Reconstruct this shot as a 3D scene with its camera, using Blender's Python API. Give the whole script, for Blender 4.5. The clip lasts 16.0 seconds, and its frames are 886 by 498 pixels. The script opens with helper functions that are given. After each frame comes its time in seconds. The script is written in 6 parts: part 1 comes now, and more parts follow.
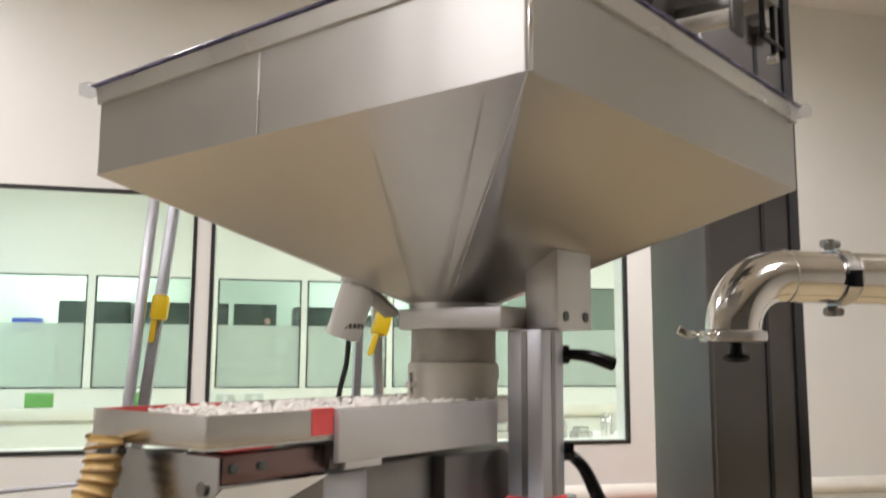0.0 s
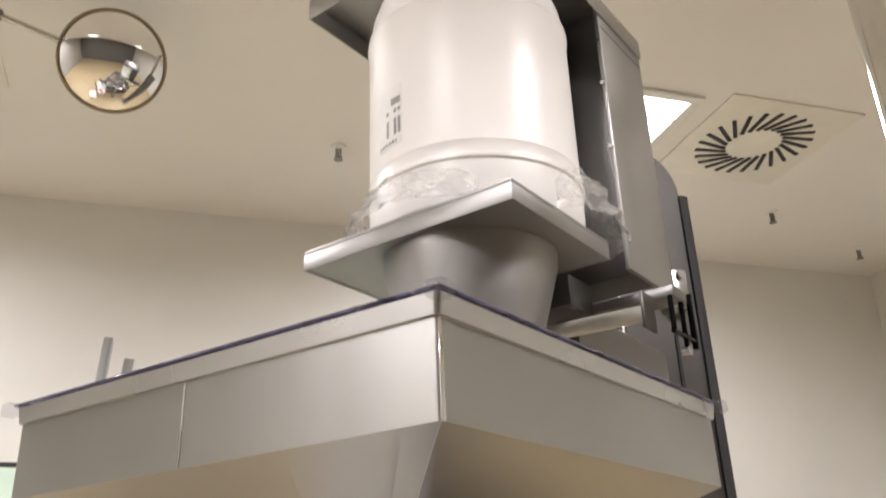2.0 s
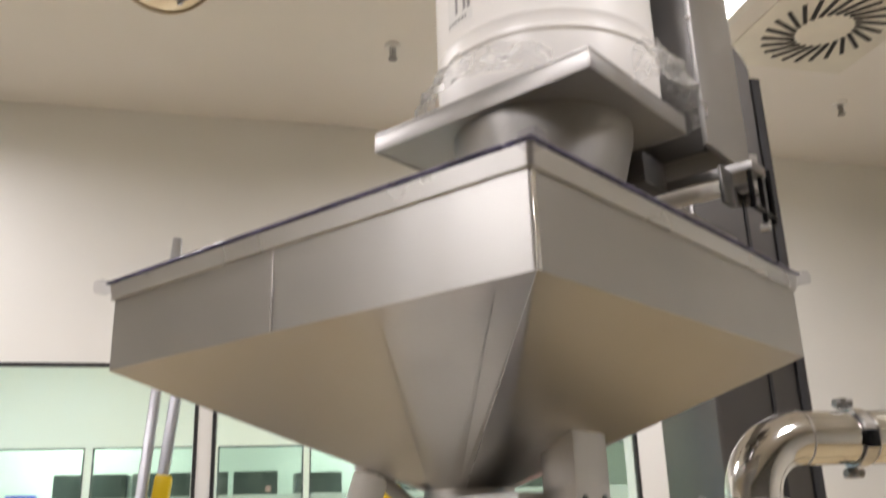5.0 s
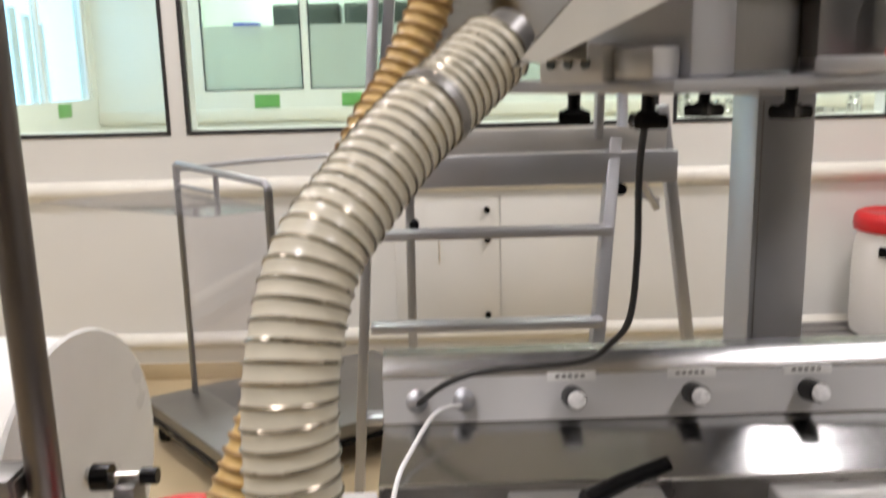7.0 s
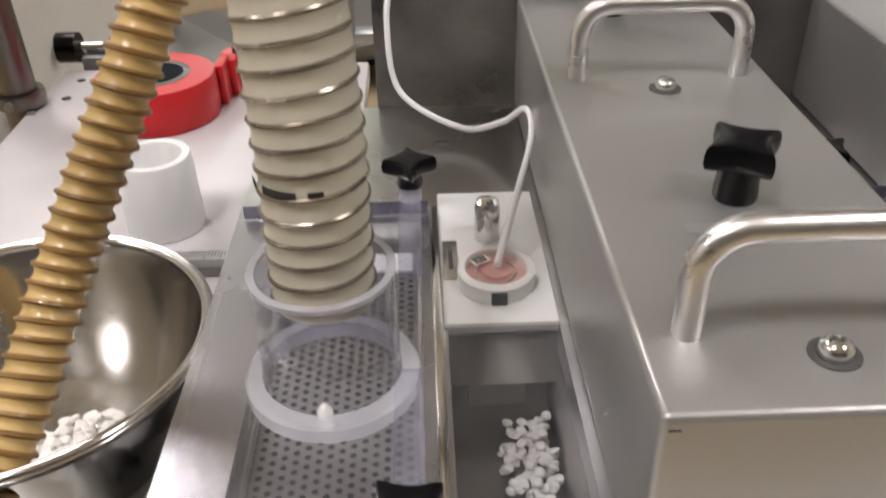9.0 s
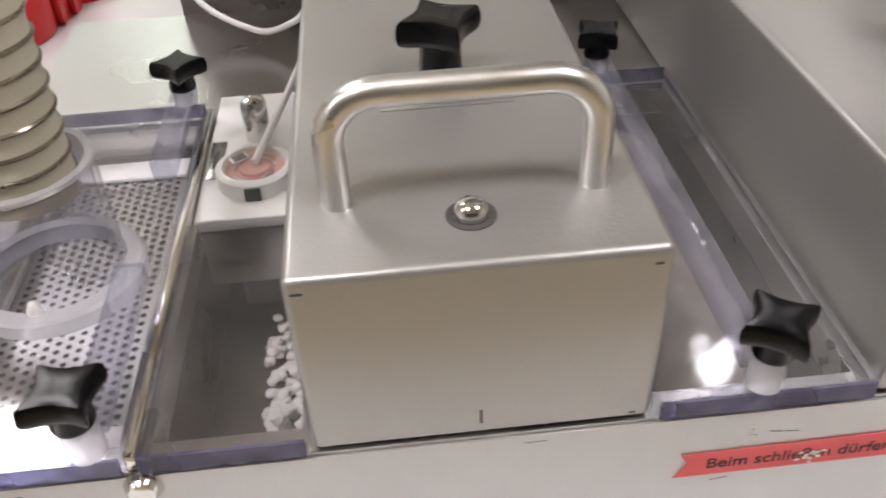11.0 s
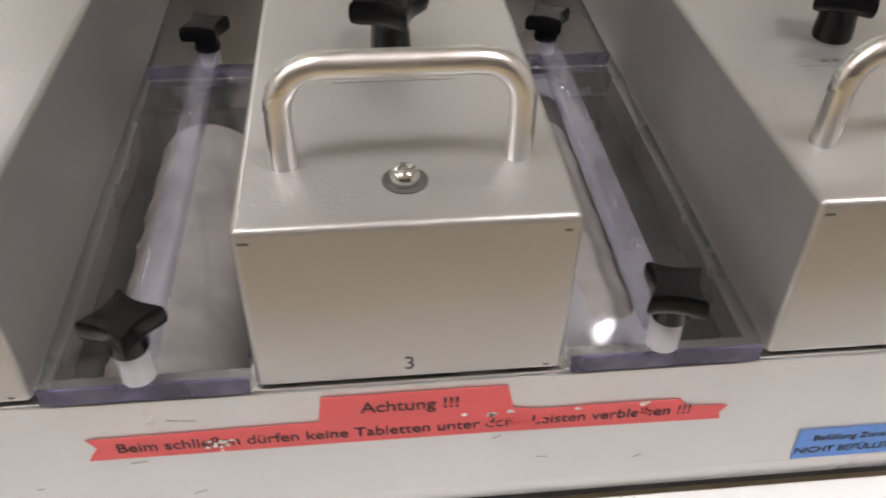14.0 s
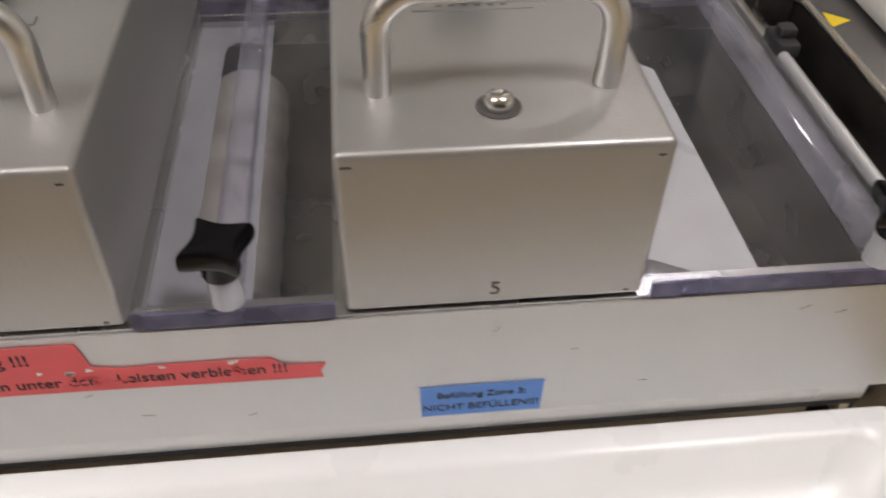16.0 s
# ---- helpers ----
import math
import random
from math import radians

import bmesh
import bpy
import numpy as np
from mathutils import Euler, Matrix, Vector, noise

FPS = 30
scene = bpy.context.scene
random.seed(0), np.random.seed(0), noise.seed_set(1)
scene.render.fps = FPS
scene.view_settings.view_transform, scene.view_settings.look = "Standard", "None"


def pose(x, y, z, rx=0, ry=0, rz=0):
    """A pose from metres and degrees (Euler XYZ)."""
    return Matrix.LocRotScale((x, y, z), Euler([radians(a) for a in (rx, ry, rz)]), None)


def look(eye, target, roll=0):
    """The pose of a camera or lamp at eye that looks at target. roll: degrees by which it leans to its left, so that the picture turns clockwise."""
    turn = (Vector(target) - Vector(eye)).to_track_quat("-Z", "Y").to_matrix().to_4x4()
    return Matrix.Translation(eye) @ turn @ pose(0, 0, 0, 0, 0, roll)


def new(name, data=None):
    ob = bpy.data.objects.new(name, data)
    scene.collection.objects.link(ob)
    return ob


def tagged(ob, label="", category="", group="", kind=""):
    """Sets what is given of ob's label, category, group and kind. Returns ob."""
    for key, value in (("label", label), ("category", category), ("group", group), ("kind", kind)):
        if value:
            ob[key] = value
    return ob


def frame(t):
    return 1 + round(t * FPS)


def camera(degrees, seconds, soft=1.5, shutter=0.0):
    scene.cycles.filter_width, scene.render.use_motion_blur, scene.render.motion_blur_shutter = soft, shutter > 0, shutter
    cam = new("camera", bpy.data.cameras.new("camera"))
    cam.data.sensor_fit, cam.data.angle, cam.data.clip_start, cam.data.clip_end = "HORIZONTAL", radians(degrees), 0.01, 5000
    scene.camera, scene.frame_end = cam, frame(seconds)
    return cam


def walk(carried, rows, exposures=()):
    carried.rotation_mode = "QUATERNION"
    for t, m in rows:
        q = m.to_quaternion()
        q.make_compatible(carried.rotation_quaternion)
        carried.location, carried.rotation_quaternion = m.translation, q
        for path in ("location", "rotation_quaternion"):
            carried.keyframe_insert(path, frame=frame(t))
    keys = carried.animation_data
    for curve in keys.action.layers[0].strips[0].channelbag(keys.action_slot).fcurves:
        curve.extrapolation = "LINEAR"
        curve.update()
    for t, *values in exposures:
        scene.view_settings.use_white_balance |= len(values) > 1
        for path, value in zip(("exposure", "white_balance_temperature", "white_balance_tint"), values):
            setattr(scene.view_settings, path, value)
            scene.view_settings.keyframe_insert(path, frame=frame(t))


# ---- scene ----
# ---------------------------------------------------------------- camera
cam = camera(55.1, 16.0, soft=1.8, shutter=0.4)
PATH = [
    (0, (-0.031, -0.419, 1.48), (0.449, 1.506, 1.733), 0.3),
    (0.5, (-0.02, -0.43, 1.502), (0.513, 1.454, 1.908), -0.3),
    (1, (-0.019, -0.438, 1.522), (0.542, 1.408, 2.048), -0.7),
    (1.5, (-0.018, -0.45, 1.542), (0.554, 1.351, 2.196), -1.1),
    (2, (-0.018, -0.469, 1.559), (0.55, 1.278, 2.349), -2.2),
    (2.5, (-0.019, -0.481, 1.577), (0.535, 1.217, 2.475), -3.0),
    (3, (-0.019, -0.487, 1.582), (0.52, 1.175, 2.556), -3.4),
    (3.2, (-0.017, -0.481, 1.582), (0.521, 1.17, 2.575), -3.4),
    (5.3, (-0.05, -0.414, 1.484), (0.369, 1.491, 1.929), -1.9),
    (5.5, (-0.051, -0.396, 1.46), (0.282, 1.548, 1.793), -1.0),
    (6, (-0.077, -0.348, 1.41), (0.127, 1.639, 1.506), -0.1),
    (6.2, (-0.091, -0.324, 1.391), (0.086, 1.668, 1.392), -0.5),
    (6.5, (-0.116, -0.292, 1.36), (0.017, 1.698, 1.213), -0.9),
    (7, (-0.145, -0.275, 1.312), (-0.117, 1.683, 0.906), -1.4),
    (7.5, (-0.145, -0.254, 1.244), (-0.183, 1.637, 0.593), -1.9),
    (8, (-0.149, -0.245, 1.193), (-0.187, 1.579, 0.374), -1.6),
    (8.5, (-0.159, -0.238, 1.156), (-0.166, 1.512, 0.187), -1.3),
    (8.7, (-0.162, -0.234, 1.143), (-0.153, 1.482, 0.116), -1.3),
    (10.8, (-0.05, -0.254, 1.106), (0.057, 1.309, -0.138), -2.6),
    (11, (-0.032, -0.258, 1.11), (0.08, 1.307, -0.131), -2.7),
    (11.5, (0.014, -0.261, 1.11), (0.14, 1.307, -0.124), -2.7),
    (12, (0.063, -0.268, 1.11), (0.219, 1.3, -0.121), -2.4),
    (12.5, (0.101, -0.273, 1.11), (0.278, 1.295, -0.119), -2.3),
    (13, (0.13, -0.273, 1.109), (0.327, 1.285, -0.131), -1.7),
    (13.5, (0.187, -0.29, 1.124), (0.391, 1.254, -0.13), 0.4),
    (14, (0.242, -0.294, 1.131), (0.411, 1.224, -0.161), 1.1),
    (14.5, (0.294, -0.278, 1.124), (0.422, 1.202, -0.215), 0.1),
    (15, (0.34, -0.263, 1.122), (0.444, 1.195, -0.242), -0.7),
    (15.5, (0.405, -0.274, 1.125), (0.54, 1.167, -0.256), 0.8),
    (16, (0.456, -0.303, 1.126), (0.63, 1.137, -0.25), 1.4),
]
walk(cam, [(t, look(eye, target, roll)) for t, eye, target, roll in PATH],
     [(0, 0.05), (1.2, 0.16), (2.0, 0.25), (3.2, 0.08), (5.3, 0.0), (6.2, 0.0), (7, -0.05), (7.6, -0.2), (8.7, -0.14), (10.8, -0.02), (13, 0.05), (14.3, 0.1), (15.2, -0.1), (16, -0.28)])

# ---------------------------------------------------------------- light
# last entry is an unseen lamp, added to brighten the west side
LAMPS = [(1.52, 2.18), (-1.71, 2.18), (1.52, -0.6), (-1.03, -0.6), (-3.4, -0.6)]
CEIL = 3.36
WALL_N = 3.352


def area_lamp(name, x, y, z, size, watts, colour, spread=180):
    lamp = bpy.data.lights.new(name, "AREA")
    lamp.shape, lamp.size, lamp.energy, lamp.color = "SQUARE", size, watts, colour
    lamp.spread = radians(spread)
    ob = new(name, lamp)
    ob.matrix_world = pose(x, y, z)
    return ob


for lx, ly in LAMPS:
    area_lamp("ceiling_light_glow", lx, ly, CEIL - 0.035, 0.5, 37, (1.0, 0.938, 0.968), 166)
for lx, ly in ((-1.6, 5.3), (1.4, 5.3), (3.8, 5.3)):
    area_lamp("next_room_light_glow", lx, ly, 3.1, 0.9, 56, (0.98, 0.99, 0.98))
for lx in (-1.7, 1.9):
    area_lamp("third_room_light_glow", lx, 8.8, 2.9, 1.2, 90, (0.93, 1.0, 0.96))
world = bpy.data.worlds.new("world")
scene.world = world
world.use_nodes = True
bg = world.node_tree.nodes["Background"]
sky = world.node_tree.nodes.new("ShaderNodeTexSky")
sky.sky_type, sky.sun_disc, sky.sun_elevation = "NISHITA", False, radians(35)
world.node_tree.links.new(sky.outputs[0], bg.inputs[0])
bg.inputs[1].default_value = 0.12


# ---------------------------------------------------------------- materials
def material(name, base=(0.5, 0.5, 0.5), rough=0.5, metal=0.0, noise_scale=8.0, vary=0.08, bump=0.0, bump_scale=120.0, stretch=(1, 1, 1),
             rough_vary=0.08, alpha=1.0, emit=None, transmission=0.0, aniso=0.0, coat=0.0, streak=0.0, ior=1.45, object_vary=0.0, wave=0.0):
    """Principled surface with two scales of variation: broad stains and a fine grain."""
    m = bpy.data.materials.new(name)
    m.use_nodes = True
    nt = m.node_tree
    n, ln = nt.nodes, nt.links
    p = n["Principled BSDF"]
    p.inputs["Base Color"].default_value = (*base, 1)
    p.inputs["Roughness"].default_value = rough
    p.inputs["Metallic"].default_value = metal
    p.inputs["IOR"].default_value = ior
    p.inputs["Transmission Weight"].default_value = transmission
    p.inputs["Coat Weight"].default_value = coat
    p.inputs["Anisotropic"].default_value = aniso
    if emit:
        p.inputs["Emission Color"].default_value = (*emit[0], 1)
        p.inputs["Emission Strength"].default_value = emit[1]
    tex = n.new("ShaderNodeTexCoord")
    mp = n.new("ShaderNodeMapping")
    mp.inputs["Scale"].default_value = stretch
    ln.new(tex.outputs["Object"], mp.inputs[0])
    broad = n.new("ShaderNodeTexNoise")
    broad.inputs["Scale"].default_value = noise_scale
    broad.inputs["Detail"].default_value = 5
    ln.new(tex.outputs["Object"], broad.inputs["Vector"])
    fine = n.new("ShaderNodeTexNoise")
    fine.inputs["Scale"].default_value = bump_scale
    fine.inputs["Detail"].default_value = 3
    ln.new(mp.outputs[0], fine.inputs["Vector"])
    mixed = n.new("ShaderNodeMath")
    mixed.operation = "MULTIPLY_ADD"
    ln.new(fine.outputs[0], mixed.inputs[0])
    mixed.inputs[1].default_value = streak
    ln.new(broad.outputs[0], mixed.inputs[2])
    ramp = n.new("ShaderNodeMapRange")
    ramp.inputs["From Min"].default_value = 0.3
    ramp.inputs["From Max"].default_value = 0.7 + streak
    ramp.inputs["To Min"].default_value = 1 - vary
    ramp.inputs["To Max"].default_value = 1 + vary
    ln.new(mixed.outputs[0], ramp.inputs["Value"])
    mul = n.new("ShaderNodeMix")
    mul.data_type, mul.blend_type = "RGBA", "MULTIPLY"
    mul.inputs["Factor"].default_value = 1.0
    mul.inputs["A"].default_value = (*base, 1)
    ln.new(ramp.outputs[0], mul.inputs["B"])
    ln.new(mul.outputs["Result"], p.inputs["Base Color"])
    rr = n.new("ShaderNodeMapRange")
    rr.inputs["From Min"].default_value, rr.inputs["From Max"].default_value = 0.3, 0.7
    rr.inputs["To Min"].default_value, rr.inputs["To Max"].default_value = max(0.02, rough - rough_vary), min(1, rough + rough_vary)
    ln.new(broad.outputs[0], rr.inputs["Value"])
    ln.new(rr.outputs[0], p.inputs["Roughness"])
    if bump:
        b = n.new("ShaderNodeBump")
        b.inputs["Strength"].default_value = bump
        b.inputs["Distance"].default_value = 0.001
        ln.new(fine.outputs[0], b.inputs["Height"])
        ln.new(b.outputs[0], p.inputs["Normal"])
        if wave:  # slow unevenness of rolled sheet
            wm = n.new("ShaderNodeMapping")
            wm.inputs["Scale"].default_value = (7, 7, 1.5)
            ln.new(tex.outputs["Object"], wm.inputs[0])
            wn = n.new("ShaderNodeTexNoise")
            wn.inputs["Scale"].default_value = 1.0
            wn.inputs["Detail"].default_value = 1.0
            ln.new(wm.outputs[0], wn.inputs["Vector"])
            wb = n.new("ShaderNodeBump")
            wb.inputs["Strength"].default_value = 1.0
            wb.inputs["Distance"].default_value = wave
            ln.new(wn.outputs[0], wb.inputs["Height"])
            ln.new(wb.outputs[0], b.inputs["Normal"])
    return m


def clear_sheet(name, tint, gloss_rough=0.03, haze=0.0, haze_colour=(0.8, 0.8, 0.8), uneven=0.6):
    """Clear glass or acrylic: what is behind shows through, with a Fresnel gloss and a little haze."""
    m = bpy.data.materials.new(name)
    m.use_nodes = True
    n, ln = m.node_tree.nodes, m.node_tree.links
    n.remove(n["Principled BSDF"])
    out = n["Material Output"]
    tr = n.new("ShaderNodeBsdfTransparent")
    tr.inputs[0].default_value = (*tint, 1)
    gl = n.new("ShaderNodeBsdfGlossy")
    gl.inputs["Roughness"].default_value = gloss_rough
    facing = n.new("ShaderNodeLayerWeight")
    power = n.new("ShaderNodeMath")
    power.operation = "POWER"
    power.inputs[1].default_value = 4.0
    ln.new(facing.outputs["Facing"], power.inputs[0])
    fr = n.new("ShaderNodeMath")
    fr.operation = "MULTIPLY_ADD"
    fr.inputs[1].default_value, fr.inputs[2].default_value = 0.6, 0.035
    ln.new(power.outputs[0], fr.inputs[0])
    mix = n.new("ShaderNodeMixShader")
    ln.new(fr.outputs[0], mix.inputs[0])
    last = tr.outputs[0]
    if haze:
        df = n.new("ShaderNodeBsdfDiffuse")
        df.inputs[0].default_value = (*haze_colour, 1)
        nz = n.new("ShaderNodeTexNoise")
        nz.inputs["Scale"].default_value = 35
        tc = n.new("ShaderNodeTexCoord")
        ln.new(tc.outputs["Object"], nz.inputs["Vector"])
        mr = n.new("ShaderNodeMapRange")
        mr.inputs["From Min"].default_value, mr.inputs["From Max"].default_value = 0.35, 0.75
        mr.inputs["To Min"].default_value, mr.inputs["To Max"].default_value = haze * (1 - uneven), haze * (1 + uneven)
        ln.new(nz.outputs[0], mr.inputs["Value"])
        hz = n.new("ShaderNodeMixShader")
        ln.new(mr.outputs[0], hz.inputs[0])
        ln.new(tr.outputs[0], hz.inputs[1])
        ln.new(df.outputs[0], hz.inputs[2])
        last = hz.outputs[0]
    ln.new(last, mix.inputs[1])
    ln.new(gl.outputs[0], mix.inputs[2])
    ln.new(mix.outputs[0], out.inputs[0])
    return m


M = {
    "wall": material("painted_wall_panel", (0.785, 0.785, 0.75), 0.42, vary=0.03, noise_scale=1.2, bump=0.05, bump_scale=220),
    # unseen west wall: grey added so that steel reflects less light
    "wall_mid": material("dimmed_unseen_west_wall", (0.58, 0.575, 0.55), 0.45, vary=0.05, noise_scale=1.2),
    "mirror_rim": material("tan_plastic_rim", (0.34, 0.27, 0.17), 0.45, vary=0.1),
    "print_grey": material("faded_grey_print", (0.30, 0.30, 0.30), 0.6),
    # unseen south wall: darkened so that south-facing steel reflects a dim room
    "wall_grey": material("dark_unseen_south_wall", (0.17, 0.17, 0.165), 0.45, vary=0.05, noise_scale=1.2),
    "ceiling": material("painted_ceiling", (0.82, 0.80, 0.765), 0.6, vary=0.03, noise_scale=0.9, bump=0.04, bump_scale=200),
    "far_wall": material("white_panel_wall", (0.84, 0.855, 0.81), 0.4, vary=0.03, noise_scale=1.0),
    "floor": material("beige_vinyl_floor", (0.52, 0.42, 0.26), 0.35, vary=0.12, noise_scale=3, bump=0.05, bump_scale=90, streak=0.4),
    "rail": material("white_pvc_rail", (0.82, 0.80, 0.72), 0.35, vary=0.04),
    "gasket": material("black_window_gasket", (0.02, 0.02, 0.02), 0.5),
    "frame_white": material("white_window_frame", (0.82, 0.82, 0.80), 0.4, vary=0.03),
    "steel": material("satin_steel", (0.58, 0.575, 0.565), 0.28, 1.0, 5, 0.10, 0.10, 60, (1, 14, 14), 0.06, streak=0.5),
    "steel_cover": material("bead_blasted_steel", (0.435, 0.43, 0.415), 0.40, 0.72, 9, 0.07, 0.14, 420, (1, 1, 1), 0.05, streak=0.3),
    "steel_hopper": material("rolled_steel_sheet", (0.47, 0.46, 0.44), 0.29, 1.0, 4.0, 0.04, 0.0, 40, (1, 1, 12), 0.0),
    "post_steel": material("dark_post_steel", (0.17, 0.155, 0.145), 0.34, 1.0, 6, 0.12, 0.06, 60, (8, 8, 1), 0.06, streak=0.3),
    "steel_dark": material("grey_steel", (0.27, 0.265, 0.26), 0.42, 1.0, 5, 0.12, 0.08, 60, (10, 1, 1), 0.08, streak=0.4),
    "panel": material("brushed_panel_steel", (0.38, 0.38, 0.38), 0.22, 1.0, 5, 0.10, 0.06, 60, (1, 14, 14), 0.06, streak=0.5),
    "lens": material("clear_lamp_lens", (0.82, 0.82, 0.82), 0.12, vary=0.2, noise_scale=200, coat=0.8),
    "steel_skirt": material("rolled_steel_skirt", (0.43, 0.425, 0.41), 0.36, 1.0, 4.0, 0.05, 0.002, 40, (12, 12, 1), 0.0, wave=0.004),
    "steel_mid": material("dull_plate_steel", (0.40, 0.395, 0.385), 0.45, 1.0, 5, 0.10, 0.06, 60, (10, 1, 1), 0.08, streak=0.4),
    # darker steel for the troughs; also paints the dark reflection behind the covers
    "trough": material("dark_recess_steel", (0.30, 0.285, 0.27), 0.34, 1.0, 22, 0.30, 0.1, 60, (1, 14, 14), 0.10, streak=0.5),
    "face_plate": material("matt_face_plate_steel", (0.66, 0.66, 0.66), 0.45, 0.3, 6, 0.05, 0.06, 200, rough_vary=0.06),
    # polished steel; the maroon reflection is mixed into its base colour
    "housing_dark": material("housing_maroon_reflection", (0.20, 0.135, 0.13), 0.22, 0.9, 12, 0.15, 0.03, 60),
    "chrome": material("polished_steel", (0.74, 0.73, 0.71), 0.13, 1.0, 12, 0.06, 0.03, 200, rough_vary=0.05),
    "handle": material("brushed_handle_steel", (0.78, 0.775, 0.765), 0.30, 1.0, 30, 0.06, 0.08, 220, (4, 4, 40), rough_vary=0.05),
    "alu": material("anodised_aluminium", (0.44, 0.45, 0.48), 0.38, 0.8, 6, 0.06, 0.05, 80, (1, 1, 20), 0.05, streak=0.3),
    "alu_bright": material("milled_aluminium", (0.60, 0.60, 0.60), 0.42, 0.65, 14, 0.08, 0.08, 120, (20, 1, 1), 0.06, streak=0.4),
    "column": material("grey_steel_column", (0.15, 0.145, 0.14), 0.36, 0.85, 4, 0.14, 0.05, 60, (1, 1, 8), 0.06),
    "black": material("black_plastic", (0.004, 0.004, 0.0045), 0.2, vary=0.2, bump=0.05, bump_scale=300, ior=1.28),
    "rubber": material("dark_rubber", (0.03, 0.03, 0.032), 0.6, vary=0.2),
    "white_plastic": material("white_plastic", (0.82, 0.82, 0.80), 0.32, vary=0.03, bump=0.03, bump_scale=90),
    "drum": material("white_drum_plastic", (0.86, 0.85, 0.83), 0.38, vary=0.03, noise_scale=4),
    "cream": material("cream_rubber_sleeve", (0.66, 0.63, 0.56), 0.55, vary=0.08, noise_scale=30),
    "grey_sleeve": material("grey_felt_sleeve", (0.36, 0.34, 0.30), 0.75, vary=0.14, noise_scale=40, bump=0.2, bump_scale=300),
    "red": material("red_plastic", (0.62, 0.02, 0.025), 0.35, vary=0.08),
    "red_tape": material("red_paper_tape", (0.80, 0.11, 0.11), 0.55, vary=0.07, noise_scale=60, bump=0.1, bump_scale=200),
    "red_label": material("red_label_paper", (0.86, 0.145, 0.15), 0.6, vary=0.05, noise_scale=40),
    "blue_label": material("blue_label_paper", (0.14, 0.32, 0.78), 0.6, vary=0.05, noise_scale=40),
    "ink": material("black_ink", (0.03, 0.03, 0.03), 0.6),
    "engrave": material("dark_engraving", (0.10, 0.095, 0.09), 0.6, 0.3),
    "torn": material("torn_paper_white", (0.8, 0.75, 0.7), 0.8, vary=0.2, noise_scale=200),
    "paper": material("white_label_paper", (0.80, 0.80, 0.78), 0.6, vary=0.04, noise_scale=40),
    "yellow": material("yellow_plastic", (0.86, 0.62, 0.02), 0.4, vary=0.05),
    "hose": material("cream_hose_wall", (0.55, 0.52, 0.415), 0.40, vary=0.06, noise_scale=30, coat=0.3),
    "hose_wire": material("steel_hose_spiral", (0.30, 0.265, 0.21), 0.25, 0.8, 30, 0.15),
    "yellow_hose": material("amber_hose_wall", (0.58, 0.40, 0.15), 0.42, vary=0.12, noise_scale=30, coat=0.3),
    "yellow_rib": material("brown_hose_rib", (0.27, 0.15, 0.045), 0.4, vary=0.15, noise_scale=30, coat=0.2),
    "tablet": material("white_tablet", (0.86, 0.84, 0.79), 0.7, vary=0.06, noise_scale=200),
    "brush": material("pale_brush_bristle", (0.45, 0.425, 0.38), 0.85, vary=0.22, noise_scale=40, bump=0.5, bump_scale=500),
    "green": material("green_sticker", (0.16, 0.42, 0.12), 0.5),
    "blue": material("blue_plastic", (0.06, 0.09, 0.55), 0.4),
    "dark_glass": material("dark_equipment", (0.07, 0.085, 0.085), 0.3, vary=0.2, noise_scale=3),
    "teal": material("pale_grey_panel", (0.60, 0.66, 0.62), 0.4, vary=0.1, noise_scale=2),
    "table": material("pale_grey_table_laminate", (0.60, 0.58, 0.58), 0.36, vary=0.05, noise_scale=14),
    "pallet": material("grey_plastic_pallet", (0.20, 0.19, 0.18), 0.6, vary=0.15),
    "cable_white": material("white_cable", (0.80, 0.80, 0.80), 0.4),
    "cable_black": material("black_cable", (0.02, 0.02, 0.02), 0.45),
    "maroon": material("dark_red_motor", (0.16, 0.02, 0.03), 0.35, 0.3, vary=0.1),
    "lamp": material("lit_lamp_diffuser", (0.9, 0.9, 0.9), 0.5, emit=((1.0, 0.97, 0.92), 6.0)),
    "daylight": material("daylight_backdrop", (0.5, 0.6, 0.8), 0.9, emit=((0.45, 0.70, 1.0), 2.6)),
    "led": material("red_signal_led", (0.62, 0.38, 0.38), 0.3, emit=((1.0, 0.25, 0.25), 0.12)),
    "mirror": material("convex_mirror", (0.92, 0.92, 0.92), 0.02, 1.0, vary=0.01, rough_vary=0.0),
    "glass": clear_sheet("clear_glass", (0.93, 0.97, 0.94)),
    "acrylic": clear_sheet("clear_acrylic", (0.93, 0.93, 0.95), 0.05, 0.03, (0.7, 0.7, 0.74)),
    "acrylic_edge": clear_sheet("acrylic_edge", (0.30, 0.30, 0.42), 0.1, 0.45, (0.24, 0.23, 0.36)),
    "acrylic_bar": clear_sheet("acrylic_bar", (0.84, 0.84, 0.89), 0.04, 0.12, (0.62, 0.61, 0.68)),
    "acrylic_white": clear_sheet("frosted_acrylic", (0.9, 0.9, 0.93), 0.08, 0.36, (0.75, 0.75, 0.78), 0.1),
    "film": clear_sheet("frosted_window_film", (0.70, 0.77, 0.73), 0.2, 0.5, (0.76, 0.83, 0.79), 0.05),
    "bag": clear_sheet("thin_plastic_bag", (0.88, 0.88, 0.88), 0.12, 0.30, (0.85, 0.84, 0.80)),
}

# ---------------------------------------------------------------- building helpers
PLACE = {}


def thing(name, m, label, category, group="", kind=""):
    ob = new(name)
    ob.empty_display_size = 0.05
    ob.matrix_world = m
    PLACE[ob] = m.copy()
    return tagged(ob, label, category, group, kind)


